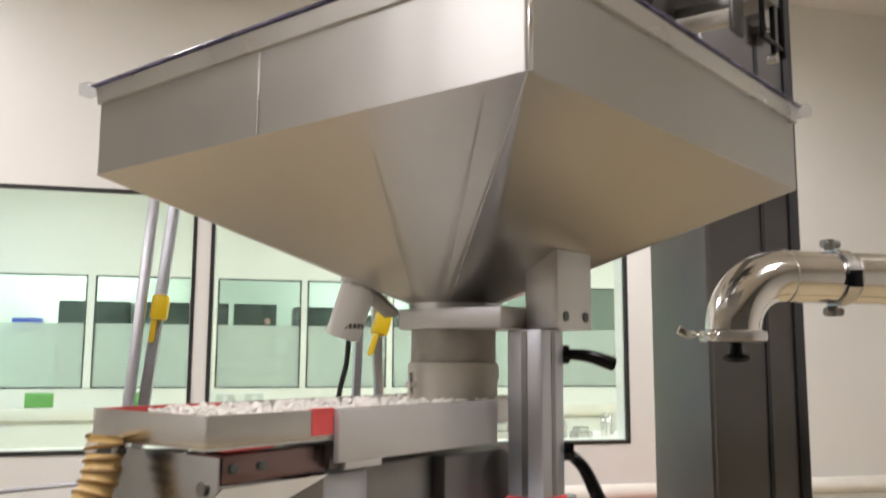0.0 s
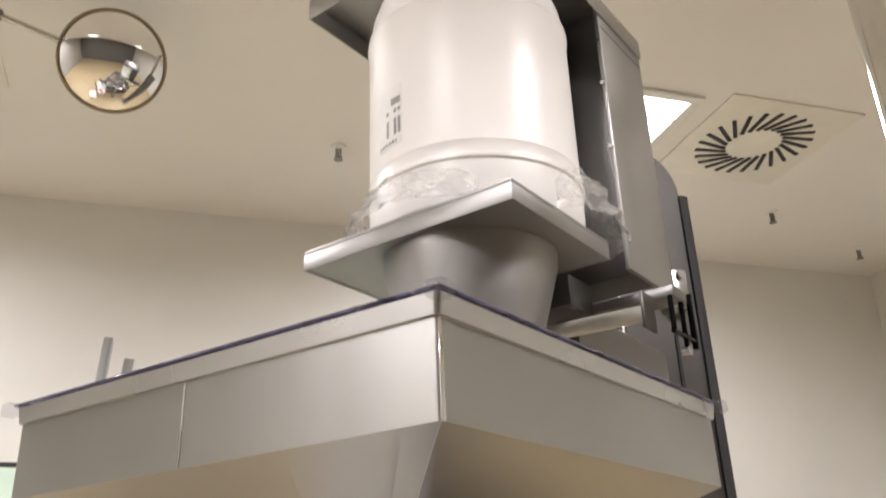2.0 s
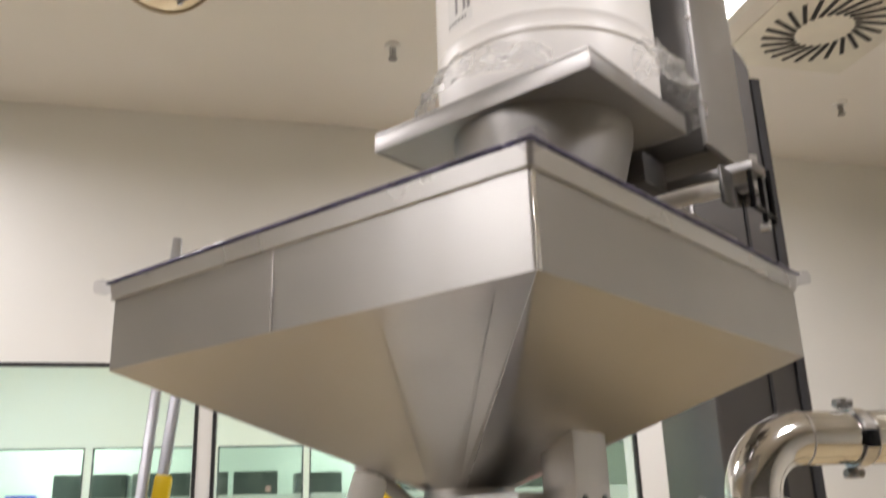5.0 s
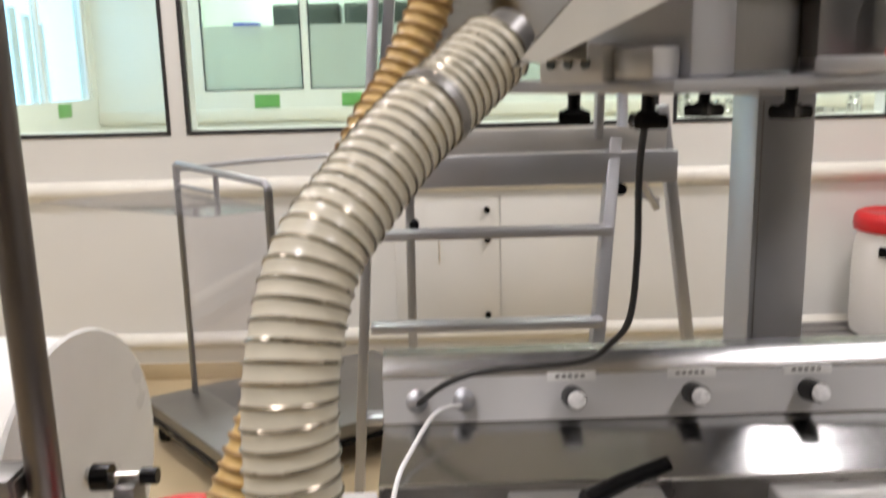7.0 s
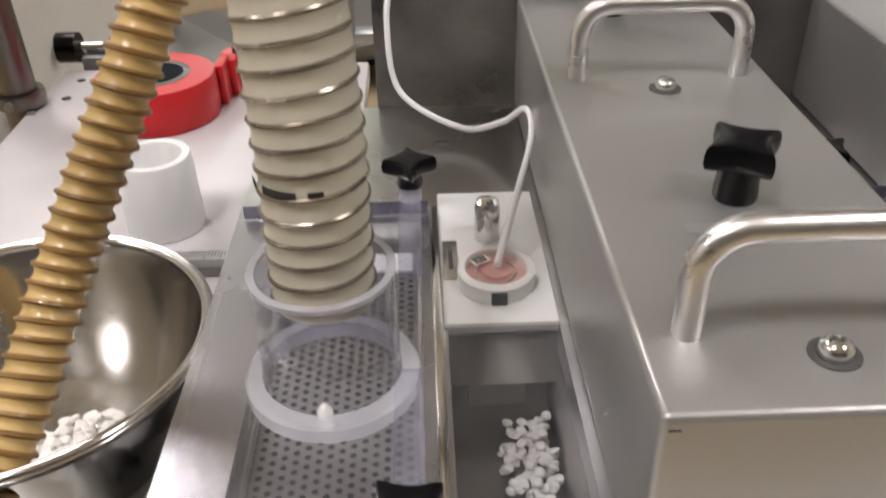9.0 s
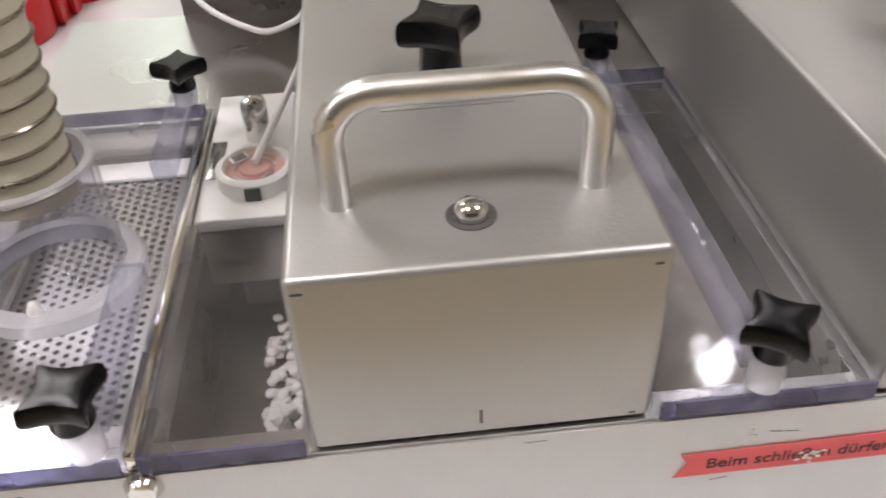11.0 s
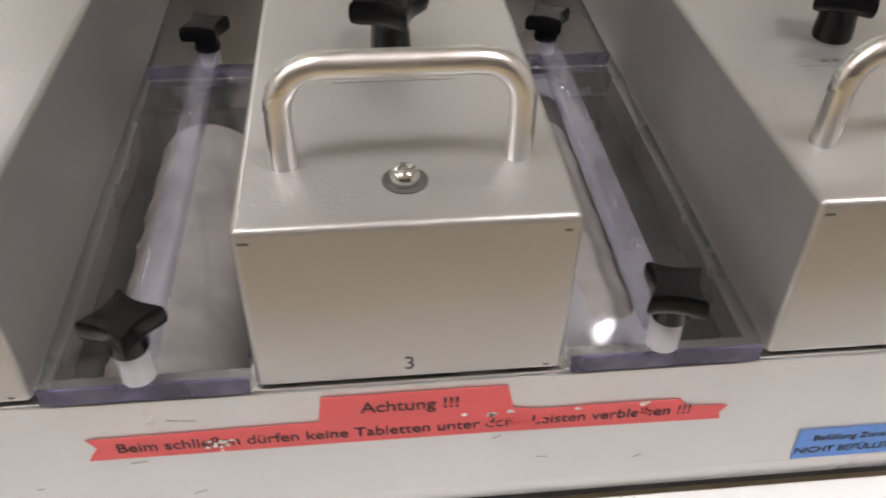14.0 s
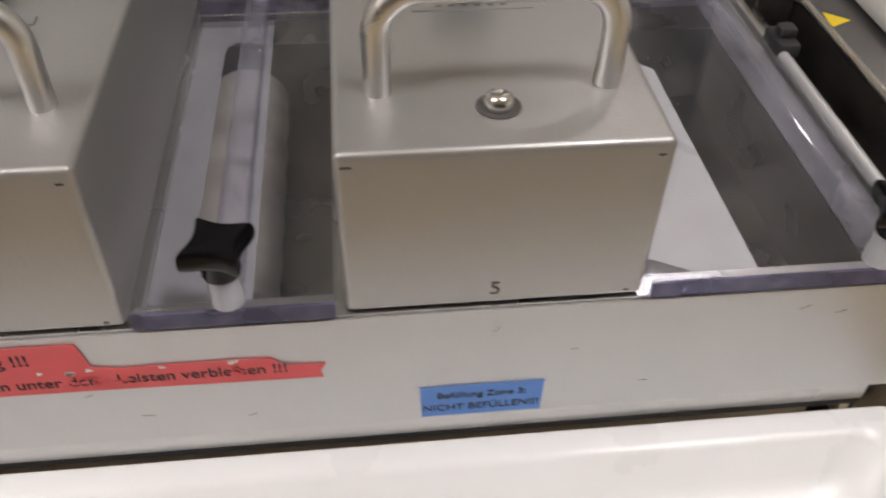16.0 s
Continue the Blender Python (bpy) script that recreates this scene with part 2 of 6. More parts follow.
def to_mesh(name, bm, mat, smooth=40):
    me = bpy.data.meshes.new(name)
    bmesh.ops.recalc_face_normals(bm, faces=bm.faces)
    for e in bm.edges:
        if len(e.link_faces) == 2:
            e.smooth = e.calc_face_angle(0) < radians(smooth)
    for f in bm.faces:
        f.smooth = smooth > 0
    bm.to_mesh(me)
    bm.free()
    me.materials.append(M[mat])
    return me


def part(name, bm, mat, parent, label="", smooth=40):
    """Links a bmesh, written in world space, as one mesh under a thing or a part."""
    base = PLACE[parent]
    bm.transform(base.inverted())
    ob = new(name, to_mesh(name, bm, mat, smooth))
    ob.parent = parent
    PLACE[ob] = base
    return tagged(ob, label)


def single(name, bm, mat, label, category, kind="", group="", origin=(0, 0, 0)):
    """A thing that is one mesh, written in world space."""
    m = Matrix.Translation(origin)
    bm.transform(m.inverted())
    ob = new(name, to_mesh(name, bm, mat))
    ob.matrix_world = m
    PLACE[ob] = m
    return tagged(ob, label, category, group, kind)


def box(lo, hi, bevel=0.0, m=None, seg=2):
    bm = bmesh.new()
    bmesh.ops.create_cube(bm, size=1.0)
    s, c = Vector(hi) - Vector(lo), (Vector(hi) + Vector(lo)) / 2
    bm.transform(Matrix.Translation(c) @ Matrix.Diagonal((*s, 1)))
    if bevel:
        bmesh.ops.bevel(bm, geom=list(bm.edges), offset=bevel, segments=seg, profile=0.5, affect="EDGES")
    if m:
        bm.transform(m)
    return bm


def add(*bms):
    """Joins several bmeshes into the first."""
    first = bms[0]
    for other in bms[1:]:
        me = bpy.data.meshes.new("joined")
        other.to_mesh(me)
        other.free()
        first.from_mesh(me)
        bpy.data.meshes.remove(me)
    return first


def rod(a, b, r, r2=None, n=20):
    a, b = Vector(a), Vector(b)
    bm = bmesh.new()
    bmesh.ops.create_cone(bm, cap_ends=True, segments=n, radius1=r, radius2=r if r2 is None else r2, depth=(b - a).length)
    bm.transform(Matrix.Translation((a + b) / 2) @ (b - a).to_track_quat("Z", "Y").to_matrix().to_4x4())
    return bm


def lathe(profile, n=40, m=None, closed=False):
    """Turns (radius, height) pairs round the z axis."""
    bm = bmesh.new()
    rings = [[bm.verts.new((r * math.cos(2 * math.pi * i / n), r * math.sin(2 * math.pi * i / n), z)) for i in range(n)] for r, z in profile]
    pairs = list(zip(rings, rings[1:])) + ([(rings[-1], rings[0])] if closed else [])
    for a, b in pairs:
        for i in range(n):
            bm.faces.new((a[i], a[(i + 1) % n], b[(i + 1) % n], b[i]))
    if not closed:
        for ring, (r, z) in ((rings[0], profile[0]), (rings[-1], profile[-1])):
            if r > 1e-5:
                bm.faces.new(ring)
    bmesh.ops.remove_doubles(bm, verts=bm.verts, dist=1e-6)
    if m:
        bm.transform(m)
    return bm


def smooth_path(points, per=8):
    """A Catmull-Rom line through the points."""
    p = [Vector(q) for q in points]
    p = [2 * p[0] - p[1], *p, 2 * p[-1] - p[-2]]
    out = []
    for i in range(1, len(p) - 2):
        a, b, c, d = p[i - 1:i + 3]
        for k in range(per):
            t = k / per
            out.append(0.5 * (2 * b + (c - a) * t + (2 * a - 5 * b + 4 * c - d) * t * t + (3 * b - a - 3 * c + d) * t ** 3))
    return out + [p[-2]]


def frames(path):
    """Points with two normals each, carried along without twist."""
    out, side = [], None
    for i, q in enumerate(path):
        along = (path[min(i + 1, len(path) - 1)] - path[max(i - 1, 0)]).normalized()
        if side is None:
            side = along.orthogonal().normalized()
        side = (side - along * side.dot(along)).normalized()
        out.append((q, side, along.cross(side)))
    return out


def sweep(points, r, n=12, per=8, smooth=True):
    """A round tube along a line; r may be a function of the way from 0 to 1."""
    path = smooth_path(points, per) if smooth else [Vector(q) for q in points]
    bm, rings = bmesh.new(), []
    fr = frames(path)
    for i, (q, a, b) in enumerate(fr):
        rad = r(i / (len(fr) - 1)) if callable(r) else r
        rings.append([bm.verts.new(q + (a * math.cos(2 * math.pi * k / n) + b * math.sin(2 * math.pi * k / n)) * rad) for k in range(n)])
    for a, b in zip(rings, rings[1:]):
        for k in range(n):
            bm.faces.new((a[k], a[(k + 1) % n], b[(k + 1) % n], b[k]))
    bm.faces.new(rings[0])
    bm.faces.new(rings[-1])
    return bm


def resample(path, step):
    out, left = [path[0]], step
    for a, b in zip(path, path[1:]):
        length = (b - a).length
        while length >= left > 0:
            a = a + (b - a) * (left / length)
            out.append(a)
            length -= left
            left = step
        left -= length
    return out


def prism(outline, z0, z1, m=None, bevel=0.0):
    bm = bmesh.new()
    low = [bm.verts.new((x, y, z0)) for x, y in outline]
    top = [bm.verts.new((x, y, z1)) for x, y in outline]
    bm.faces.new(low)
    bm.faces.new(top)
    for i in range(len(low)):
        k = (i + 1) % len(low)
        bm.faces.new((low[i], low[k], top[k], top[i]))
    if bevel:
        bmesh.ops.bevel(bm, geom=list(bm.edges), offset=bevel, segments=2, profile=0.5, affect="EDGES")
    if m:
        bm.transform(m)
    return bm


def writing(name, text, size, m, mat, parent, align="CENTER", label=""):
    """Words in the built-in font as a thin mesh; m: the pose of the words' plane."""
    cu = bpy.data.curves.new(name, "FONT")
    cu.body, cu.size, cu.align_x, cu.align_y, cu.extrude = text, size, align, "CENTER", 0.00012
    ob = new(name, cu)
    bpy.context.view_layer.update()
    me = bpy.data.meshes.new_from_object(ob.evaluated_get(bpy.context.evaluated_depsgraph_get()))
    bpy.data.objects.remove(ob)
    bpy.data.curves.remove(cu)
    me.transform(PLACE[parent].inverted() @ m)
    me.materials.clear()
    me.materials.append(M[mat])
    ob = new(name, me)
    ob.parent = parent
    PLACE[ob] = PLACE[parent]
    return tagged(ob, label)


FRONT = pose(0, 0, 0, 90, 0, 0)  # words on a plane that faces -y

# ---------------------------------------------------------------- the room
XW, XE, YS = -4.2, 3.95, -4.6
WINDOWS = [(-2.21, -1.227), (-1.162, -0.182), (-0.123, 0.835), (0.897, 1.831)]
WZ0, WZ1 = 1.08, 2.18


def wall_with_openings(x0, x1, y0, y1, top, spans, z0, z1):
    """A wall along x, with openings cut right through it."""
    bm = box((x0, y0, 0), (x1, y1, z0))
    add(bm, box((x0, y0, z1), (x1, y1, top)))
    edges = [x0] + [v for s in spans for v in s] + [x1]
    for a, b in zip(edges[::2], edges[1::2]):
        add(bm, box((a, y0, z0), (b, y1, z1)))
    bmesh.ops.remove_doubles(bm, verts=bm.verts, dist=1e-5)
    return bm


single("floor", box((XW - 0.1, YS - 0.1, -0.1), (XE + 0.1, WALL_N, 0)), "floor", "beige speckled vinyl floor of a clean production room", "floor", "structure")
single("ceiling", box((XW - 0.1, YS - 0.1, CEIL), (XE + 0.1, WALL_N + 0.1, CEIL + 0.1)), "ceiling", "smooth cream painted ceiling of the clean room", "ceiling", "structure")
wall_n = single("wall_north", wall_with_openings(XW, XE, WALL_N, WALL_N + 0.1, CEIL, WINDOWS, WZ0, WZ1), "wall",
                "cream panel wall with a row of wide windows into the next room", "wall", "structure")
single("wall_east", box((XE, YS, 0), (XE + 0.1, WALL_N + 0.1, CEIL)), "wall", "plain cream panel wall", "wall", "structure")
# west and south walls are unseen; their grey is set to darken reflections
single("wall_west", box((XW - 0.1, YS, 0), (XW, WALL_N + 0.1, CEIL)), "wall_mid", "unseen closing west wall, greyed to dim reflections in the steel", "wall", "structure")
single("wall_south", box((XW, YS - 0.1, 0), (XE, YS, CEIL)), "wall_grey", "unseen closing south wall, darkened to dim reflections in the steel", "wall", "structure")


def rail_bar(z0, z1, depth):
    """A rounded protection rail along the north wall."""
    h, n = (z1 - z0) / 2, 8
    prof = [(0, z0)] + [(depth * math.sin(math.pi * (k + 0.5) / n) ** 0.6, z0 + (z1 - z0) * (k + 0.5) / n) for k in range(n)] + [(0, z1)]
    bm = bmesh.new()
    ends = [[bm.verts.new((x, WALL_N - 0.001 - d, z)) for d, z in prof] for x in (XW + 0.01, XE - 0.01)]
    for i in range(len(prof) - 1):
        bm.faces.new((ends[0][i], ends[0][i + 1], ends[1][i + 1], ends[1][i]))
    bm.faces.new(ends[0])
    bm.faces.new(ends[1])
    return bm


single("bumper_rail", rail_bar(0.81, 0.895, 0.035), "rail", "long white rounded bumper rail on the panel wall", "rail", "structure")
single("bumper_rail", rail_bar(0.14, 0.215, 0.035), "rail", "long white rounded bumper rail low on the panel wall", "rail", "structure")
single("baseboard", box((XW, WALL_N - 0.012, 0.0), (XE, WALL_N - 0.001, 0.075), 0.004), "floor", "beige vinyl cove base along the wall", "baseboard", "structure")

for n, (a, b) in enumerate(WINDOWS):
    w = thing(f"window_{n + 1}", pose((a + b) / 2, WALL_N, WZ0), "large fixed window pane with a thin black gasket in a white frame", "window", "windows to the next room", "structure")
    g, y0, y1 = 0.016, WALL_N - 0.004, WALL_N + 0.02
    gasket = box((a, y0, WZ0), (a + g, y1, WZ1))
    add(gasket, box((b - g, y0, WZ0), (b, y1, WZ1)), box((a + g, y0, WZ0), (b - g, y1, WZ0 + g)), box((a + g, y0, WZ1 - g), (b - g, y1, WZ1)))
    part("gasket", gasket, "gasket", w, "thin black rubber gasket")
    part("pane", box((a + g, WALL_N + 0.004, WZ0 + g), (b - g, WALL_N + 0.010, WZ1 - g)), "glass", w).visible_shadow = False
    liner = box((a + 0.001, WALL_N + 0.022, WZ0 + 0.001), (a + 0.02, WALL_N + 0.104, WZ1 - 0.001))
    add(liner, box((b - 0.02, WALL_N + 0.022, WZ0 + 0.001), (b - 0.001, WALL_N + 0.104, WZ1 - 0.001)), box((a + 0.02, WALL_N + 0.022, WZ0 + 0.001), (b - 0.02, WALL_N + 0.104, WZ0 + 0.02)))
    part("window_frame", liner, "frame_white", w, "white window reveal")

# flush service hatch in the wall below the windows
hatch = thing("wall_hatch", pose(0.0, WALL_N, 0.3), "flush cream wall hatch with small black locks", "hatch", "", "structure")
part("hatch_panel", box((-0.30, WALL_N - 0.006, 0.235), (0.15, WALL_N - 0.001, 0.79), 0.002), "wall", hatch)
part("hatch_panel", box((0.16, WALL_N - 0.006, 0.235), (0.62, WALL_N - 0.001, 0.79), 0.002), "wall", hatch)
for hx, hz in ((0.10, 0.60), (0.10, 0.73), (0.10, 0.26)):
    part("lock", add(rod((hx, WALL_N - 0.007, hz), (hx, WALL_N - 0.02, hz), 0.014), box((hx - 0.004, WALL_N - 0.024, hz - 0.011), (hx + 0.004, WALL_N - 0.019, hz + 0.011))), "black", hatch, "small black hatch lock")
part("pull", add(rod((-0.11, WALL_N - 0.02, 0.50), (-0.11, WALL_N - 0.02, 0.60), 0.004, n=8), rod((-0.11, WALL_N - 0.006, 0.505), (-0.11, WALL_N - 0.02, 0.505), 0.004, n=8), rod((-0.11, WALL_N - 0.006, 0.595), (-0.11, WALL_N - 0.02, 0.595), 0.004, n=8)), "chrome", hatch, "thin steel pull")

# ---------------------------------------------------------------- the next room and the one behind
NX0, NX1, NY1, NZ = -3.05, 5.2, 7.41, 3.15
single("floor_next_room", box((NX0, WALL_N + 0.1, -0.1), (NX1, NY1 + 2.6, 0)), "floor", "beige vinyl floor of the next room", "floor", "structure")
single("ceiling_next_room", box((NX0, WALL_N + 0.1, NZ), (NX1, NY1 + 2.6, NZ + 0.1)), "far_wall", "white ceiling of the next room", "ceiling", "structure")
FARWIN = [(-2.106, -1.232), (-1.171, -0.235), (-0.146, 0.593), (0.646, 1.385), (1.44, 2.18), (2.24, 2.98), (3.04, 3.78)]
single("wall_far", wall_with_openings(NX0, NX1, NY1, NY1 + 0.1, NZ, FARWIN, 1.2, 2.17), "far_wall", "white wall of the next room with a row of inner windows", "wall", "structure")
single("wall_next_east", box((NX1, WALL_N + 0.1, 0), (NX1 + 0.1, NY1 + 2.6, NZ)), "far_wall", "white wall of the next room", "wall", "structure")
single("wall_third", box((NX0, NY1 + 2.5, 0), (NX1, NY1 + 2.6, NZ)), "teal", "pale grey wall behind the inner windows", "wall", "structure")
west = box((NX0 - 0.1, WALL_N + 0.1, 0), (NX0, NY1 + 2.6, 1.16))
add(west, box((NX0 - 0.1, WALL_N + 0.1, 2.2), (NX0, NY1 + 2.6, NZ)), box((NX0 - 0.1, WALL_N + 0.1, 1.16), (NX0, 4.7, 2.2)), box((NX0 - 0.1, 7.3, 1.16), (NX0, NY1 + 2.6, 2.2)))
single("wall_next_west", west, "far_wall", "white wall of the next room with a daylight window", "wall", "structure")
single("bumper_rail_next_room", box((NX0, NY1 - 0.04, 0.93), (NX1, NY1 - 0.001, 1.04), 0.012), "rail", "white bumper rail in the next room", "rail", "structure")
day = thing("daylight_window", pose(NX0, 6.0, 1.16), "window to the outside filled with pale blue daylight", "window", "", "structure")
dframe = box((NX0 - 0.06, 4.7, 1.161), (NX0 - 0.02, 4.74, 2.199))
for yy in (5.55, 6.4, 7.26):
    add(dframe, box((NX0 - 0.06, yy, 1.161), (NX0 - 0.02, yy + 0.04, 2.199)))
part("window_frame", dframe, "frame_white", day)
for yy in (4.74, 5.59, 6.44):
    part("pane", box((NX0 - 0.045, yy, 1.162), (NX0 - 0.04, yy + 0.81, 2.198)), "glass", day).visible_shadow = False
single("backdrop", box((NX0 - 1.2, 3.6, -0.6), (NX0 - 1.15, 14.0, 5.0)), "daylight", "pale blue daylight outside the window", "backdrop", "structure")
blind = box((NX0 - 0.35, 5.0, 1.0), (NX0 - 0.33, 5.06, 2.0))
for k in range(9):
    add(blind, box((NX0 - 0.35, 5.2 + 0.24 * k, 1.0), (NX0 - 0.33, 5.3 + 0.24 * k, 1.9 - 0.05 * (k % 3))))
single("facade_strips", blind, "frame_white", "white vertical strips outside the daylight window", "backdrop", "structure")

for n, (a, b) in enumerate(FARWIN):
    w = thing(f"window_inner_{n + 1}", pose((a + b) / 2, NY1, 1.2), "inner window with a frosted lower half and thin dark frame", "window", "inner windows", "structure")
    fr = box((a, NY1 - 0.003, 1.2), (a + 0.014, NY1 + 0.03, 2.17))
    add(fr, box((b - 0.014, NY1 - 0.003, 1.2), (b, NY1 + 0.03, 2.17)), box((a, NY1 - 0.003, 1.2), (b, NY1 + 0.03, 1.212)), box((a, NY1 - 0.003, 2.158), (b, NY1 + 0.03, 2.17)))
    part("window_frame", fr, "dark_glass", w, "thin dark frame")
    part("pane", box((a + 0.014, NY1 + 0.012, 1.212), (b - 0.014, NY1 + 0.018, 2.158)), "glass", w).visible_shadow = False
    part("frosted_film", box((a + 0.014, NY1 + 0.006, 1.212), (b - 0.014, NY1 + 0.009, 1.755)), "film", w, "grey-green frosted film")

for n, (a, b, z1, d) in enumerate(((-1.62, -0.98, 2.0, 0.5), (-0.93, -0.05, 2.0, 0.5), (0.0, 0.42, 2.0, 0.6), (0.6, 1.05, 1.98, 0.5), (1.3, 2.3, 1.9, 0.5), (2.6, 3.4, 2.0, 0.5))):
    cab = thing("machine_cabinet", pose(a, 8.6, 0), "dark grey machine cabinet behind the inner windows", "cabinet", "cabinets in the third room")
    part("body", box((a, 8.3, 0.0), (b, 8.3 + d, z1), 0.01), "dark_glass", cab)
    part("door", box((a + 0.03, 8.285, 0.1), (b - 0.03, 8.299, z1 - 0.25), 0.004), "teal", cab, "pale grey cabinet door")
single("signal_light", rod((0.33, 8.28, 1.83), (0.33, 8.299, 1.83), 0.03), "led", "small glowing red signal light on a cabinet", "signal light", origin=(0.33, 8.28, 1.83))
single("blue_box", box((-1.95, 8.0, 1.70), (-1.72, 8.2, 1.82), 0.01), "blue", "small blue box behind the frosted window", "box")
rack = thing("shelf", pose(-1.92, 8.1, 0), "pale grey shelf behind the inner window", "shelf")
part("board", box((-2.2, 7.95, 1.66), (-1.64, 8.25, 1.70), 0.004), "teal", rack)
part("leg", box((-2.15, 8.05, 0.0), (-2.11, 8.09, 1.66)), "teal", rack)
part("leg", box((-1.73, 8.05, 0.0), (-1.69, 8.09, 1.66)), "teal", rack)
for a, b, y in ((-1.675, -1.452, NY1 - 0.006), (-0.9, -0.72, NY1 - 0.006)):
    single("green_sticker", box((a, y, 1.045), (b, y + 0.004, 1.165), 0.001), "green", "small green sticker below an inner window", "sticker", group="green stickers")
single("green_sticker", box((NX0 + 0.001, 6.55, 1.03), (NX0 + 0.005, 6.8, 1.14), 0.001), "green", "small green sticker below the daylight window", "sticker", group="green stickers")
for x in (-0.05, 0.2):
    sk = thing("wall_socket", pose(x, NY1 - 0.02, 1.1), "grey socket plate below an inner window", "socket", "wall sockets")
    part("plate", box((x - 0.08, NY1 - 0.012, 1.07), (x + 0.08, NY1 - 0.001, 1.15), 0.003), "teal", sk)
    part("socket", rod((x, NY1 - 0.016, 1.11), (x, NY1 - 0.0125, 1.11), 0.025), "white_plastic", sk)

bench = thing("work_table", pose(1.9, 4.3, 0), "white table with loose steel machine parts", "table")
part("tabletop", box((0.95, 3.75, 0.97), (3.3, 4.9, 1.0), 0.006), "white_plastic", bench)
for x in (1.0, 3.25):
    for y in (3.8, 4.85):
        part("leg", box((x - 0.025, y - 0.025, 0), (x + 0.025, y + 0.025, 0.97), 0.003), "alu", bench)
rng = random.Random(4)
for n in range(26):
    x, y = rng.uniform(1.15, 2.5), rng.uniform(3.85, 4.7)
    r, h = rng.choice((0.018, 0.03, 0.05, 0.07)), rng.choice((0.05, 0.09, 0.14, 0.2))
    single("steel_part", lathe([(r, 0), (r, h * 0.7), (r * 0.7, h * 0.75), (r * 0.7, h), (r * 0.45, h), (r * 0.45, h * 0.4), (0, h * 0.4)], 20, pose(x, y, 1.001)), "chrome",
           "turned steel machine part standing on a white table", "machine part", group="machine parts", origin=(x, y, 1.001))

# ---------------------------------------------------------------- fixtures on the ceiling
for lx, ly in LAMPS:
    lp = thing("ceiling_light", pose(lx, ly, CEIL), "square recessed ceiling light with lit louvre panes", "ceiling light", "ceiling lights")
    z = CEIL
    fr = box((lx - 0.31, ly - 0.31, z - 0.014), (lx + 0.31, ly - 0.27, z - 0.001), 0.002)
    add(fr, box((lx - 0.31, ly + 0.27, z - 0.014), (lx + 0.31, ly + 0.31, z - 0.001), 0.002), box((lx - 0.31, ly - 0.27, z - 0.014), (lx - 0.27, ly + 0.27, z - 0.001), 0.002), box((lx + 0.27, ly - 0.27, z - 0.014), (lx + 0.31, ly + 0.27, z - 0.001), 0.002))
    part("frame", fr, "frame_white", lp)
    for k in range(4):
        part("diffuser", box((lx - 0.268, ly - 0.266 + 0.134 * k, z - 0.010), (lx + 0.268, ly - 0.146 + 0.134 * k, z - 0.004)), "lamp", lp, "lit diffuser pane")
    for k in range(3):
        part("louvre", box((lx - 0.268, ly - 0.144 + 0.134 * k, z - 0.013), (lx + 0.268, ly - 0.134 + 0.134 * k, z - 0.003)), "alu", lp)

for vx, vy in ((2.235, 2.13), (-1.0, 2.13)):
    vent = thing("air_diffuser", pose(vx, vy, CEIL), "white square ceiling air diffuser with a ring of dark slots", "air diffuser", "air diffusers")
    part("panel", box((vx - 0.31, vy - 0.31, CEIL - 0.008), (vx + 0.31, vy + 0.31, CEIL - 0.001), 0.002), "rail", vent)
    for k in range(24):
        a = 2 * math.pi * k / 24
        mm = pose(vx, vy, CEIL - 0.0105) @ pose(0, 0, 0, 0, 0, math.degrees(a)) @ pose(0.178, 0, 0, 0, 0, 24)
        part("slot", box((-0.07, -0.0085, -0.002), (0.07, 0.0085, 0.002), 0, mm), "gasket", vent, "dark air slot")
for x, y in ((0.533, 2.576), (2.75, 2.699), (3.55, 3.0)):
    sp = thing("sprinkler_head", pose(x, y, CEIL), "small brass sprinkler head below the ceiling", "sprinkler", "sprinkler heads")
    part("rosette", lathe([(0.0, 0), (0.034, 0), (0.03, -0.008), (0.0, -0.012)], 20, pose(x, y, CEIL - 0.001)), "white_plastic", sp)
    part("frame", add(box((x - 0.012, y - 0.004, CEIL - 0.06), (x - 0.007, y + 0.004, CEIL - 0.012)), box((x + 0.007, y - 0.004, CEIL - 0.06), (x + 0.012, y + 0.004, CEIL - 0.012)), rod((x, y, CEIL - 0.05), (x, y, CEIL - 0.012), 0.004, n=8)), "steel_dark", sp)
    part("deflector", rod((x, y, CEIL - 0.064), (x, y, CEIL - 0.06), 0.019, n=14), "steel_dark", sp)

# convex mirror on an arm
mc = Vector((-0.289, 1.832, 3.119))
mm = look(mc, (0.02, -0.3, 1.95))
mir = thing("convex_mirror", Matrix.Translation(mc), "round convex mirror with a tan rim on a steel arm", "mirror")
part("rim", lathe([(0.147, 0.0), (0.150, -0.008), (0.155, -0.007), (0.157, 0.004), (0.153, 0.012), (0.148, 0.010)], 48, mm, True), "mirror_rim", mir, "tan mirror rim")
part("glass", lathe([(0.147 * math.sin(0.55 * k / 10) / math.sin(0.55), -0.004 - 0.10 * (math.cos(0.55 * k / 10) - math.cos(0.55)) / (1 - math.cos(0.55)) * 0.42) for k in range(10, -1, -1)], 48, mm), "mirror", mir, "bulging mirror face")
part("back_shell", lathe([(0.148, 0.008), (0.10, 0.03), (0, 0.036)], 32, mm), "black", mir)
tip = Vector((-0.437, 1.79, 3.165))
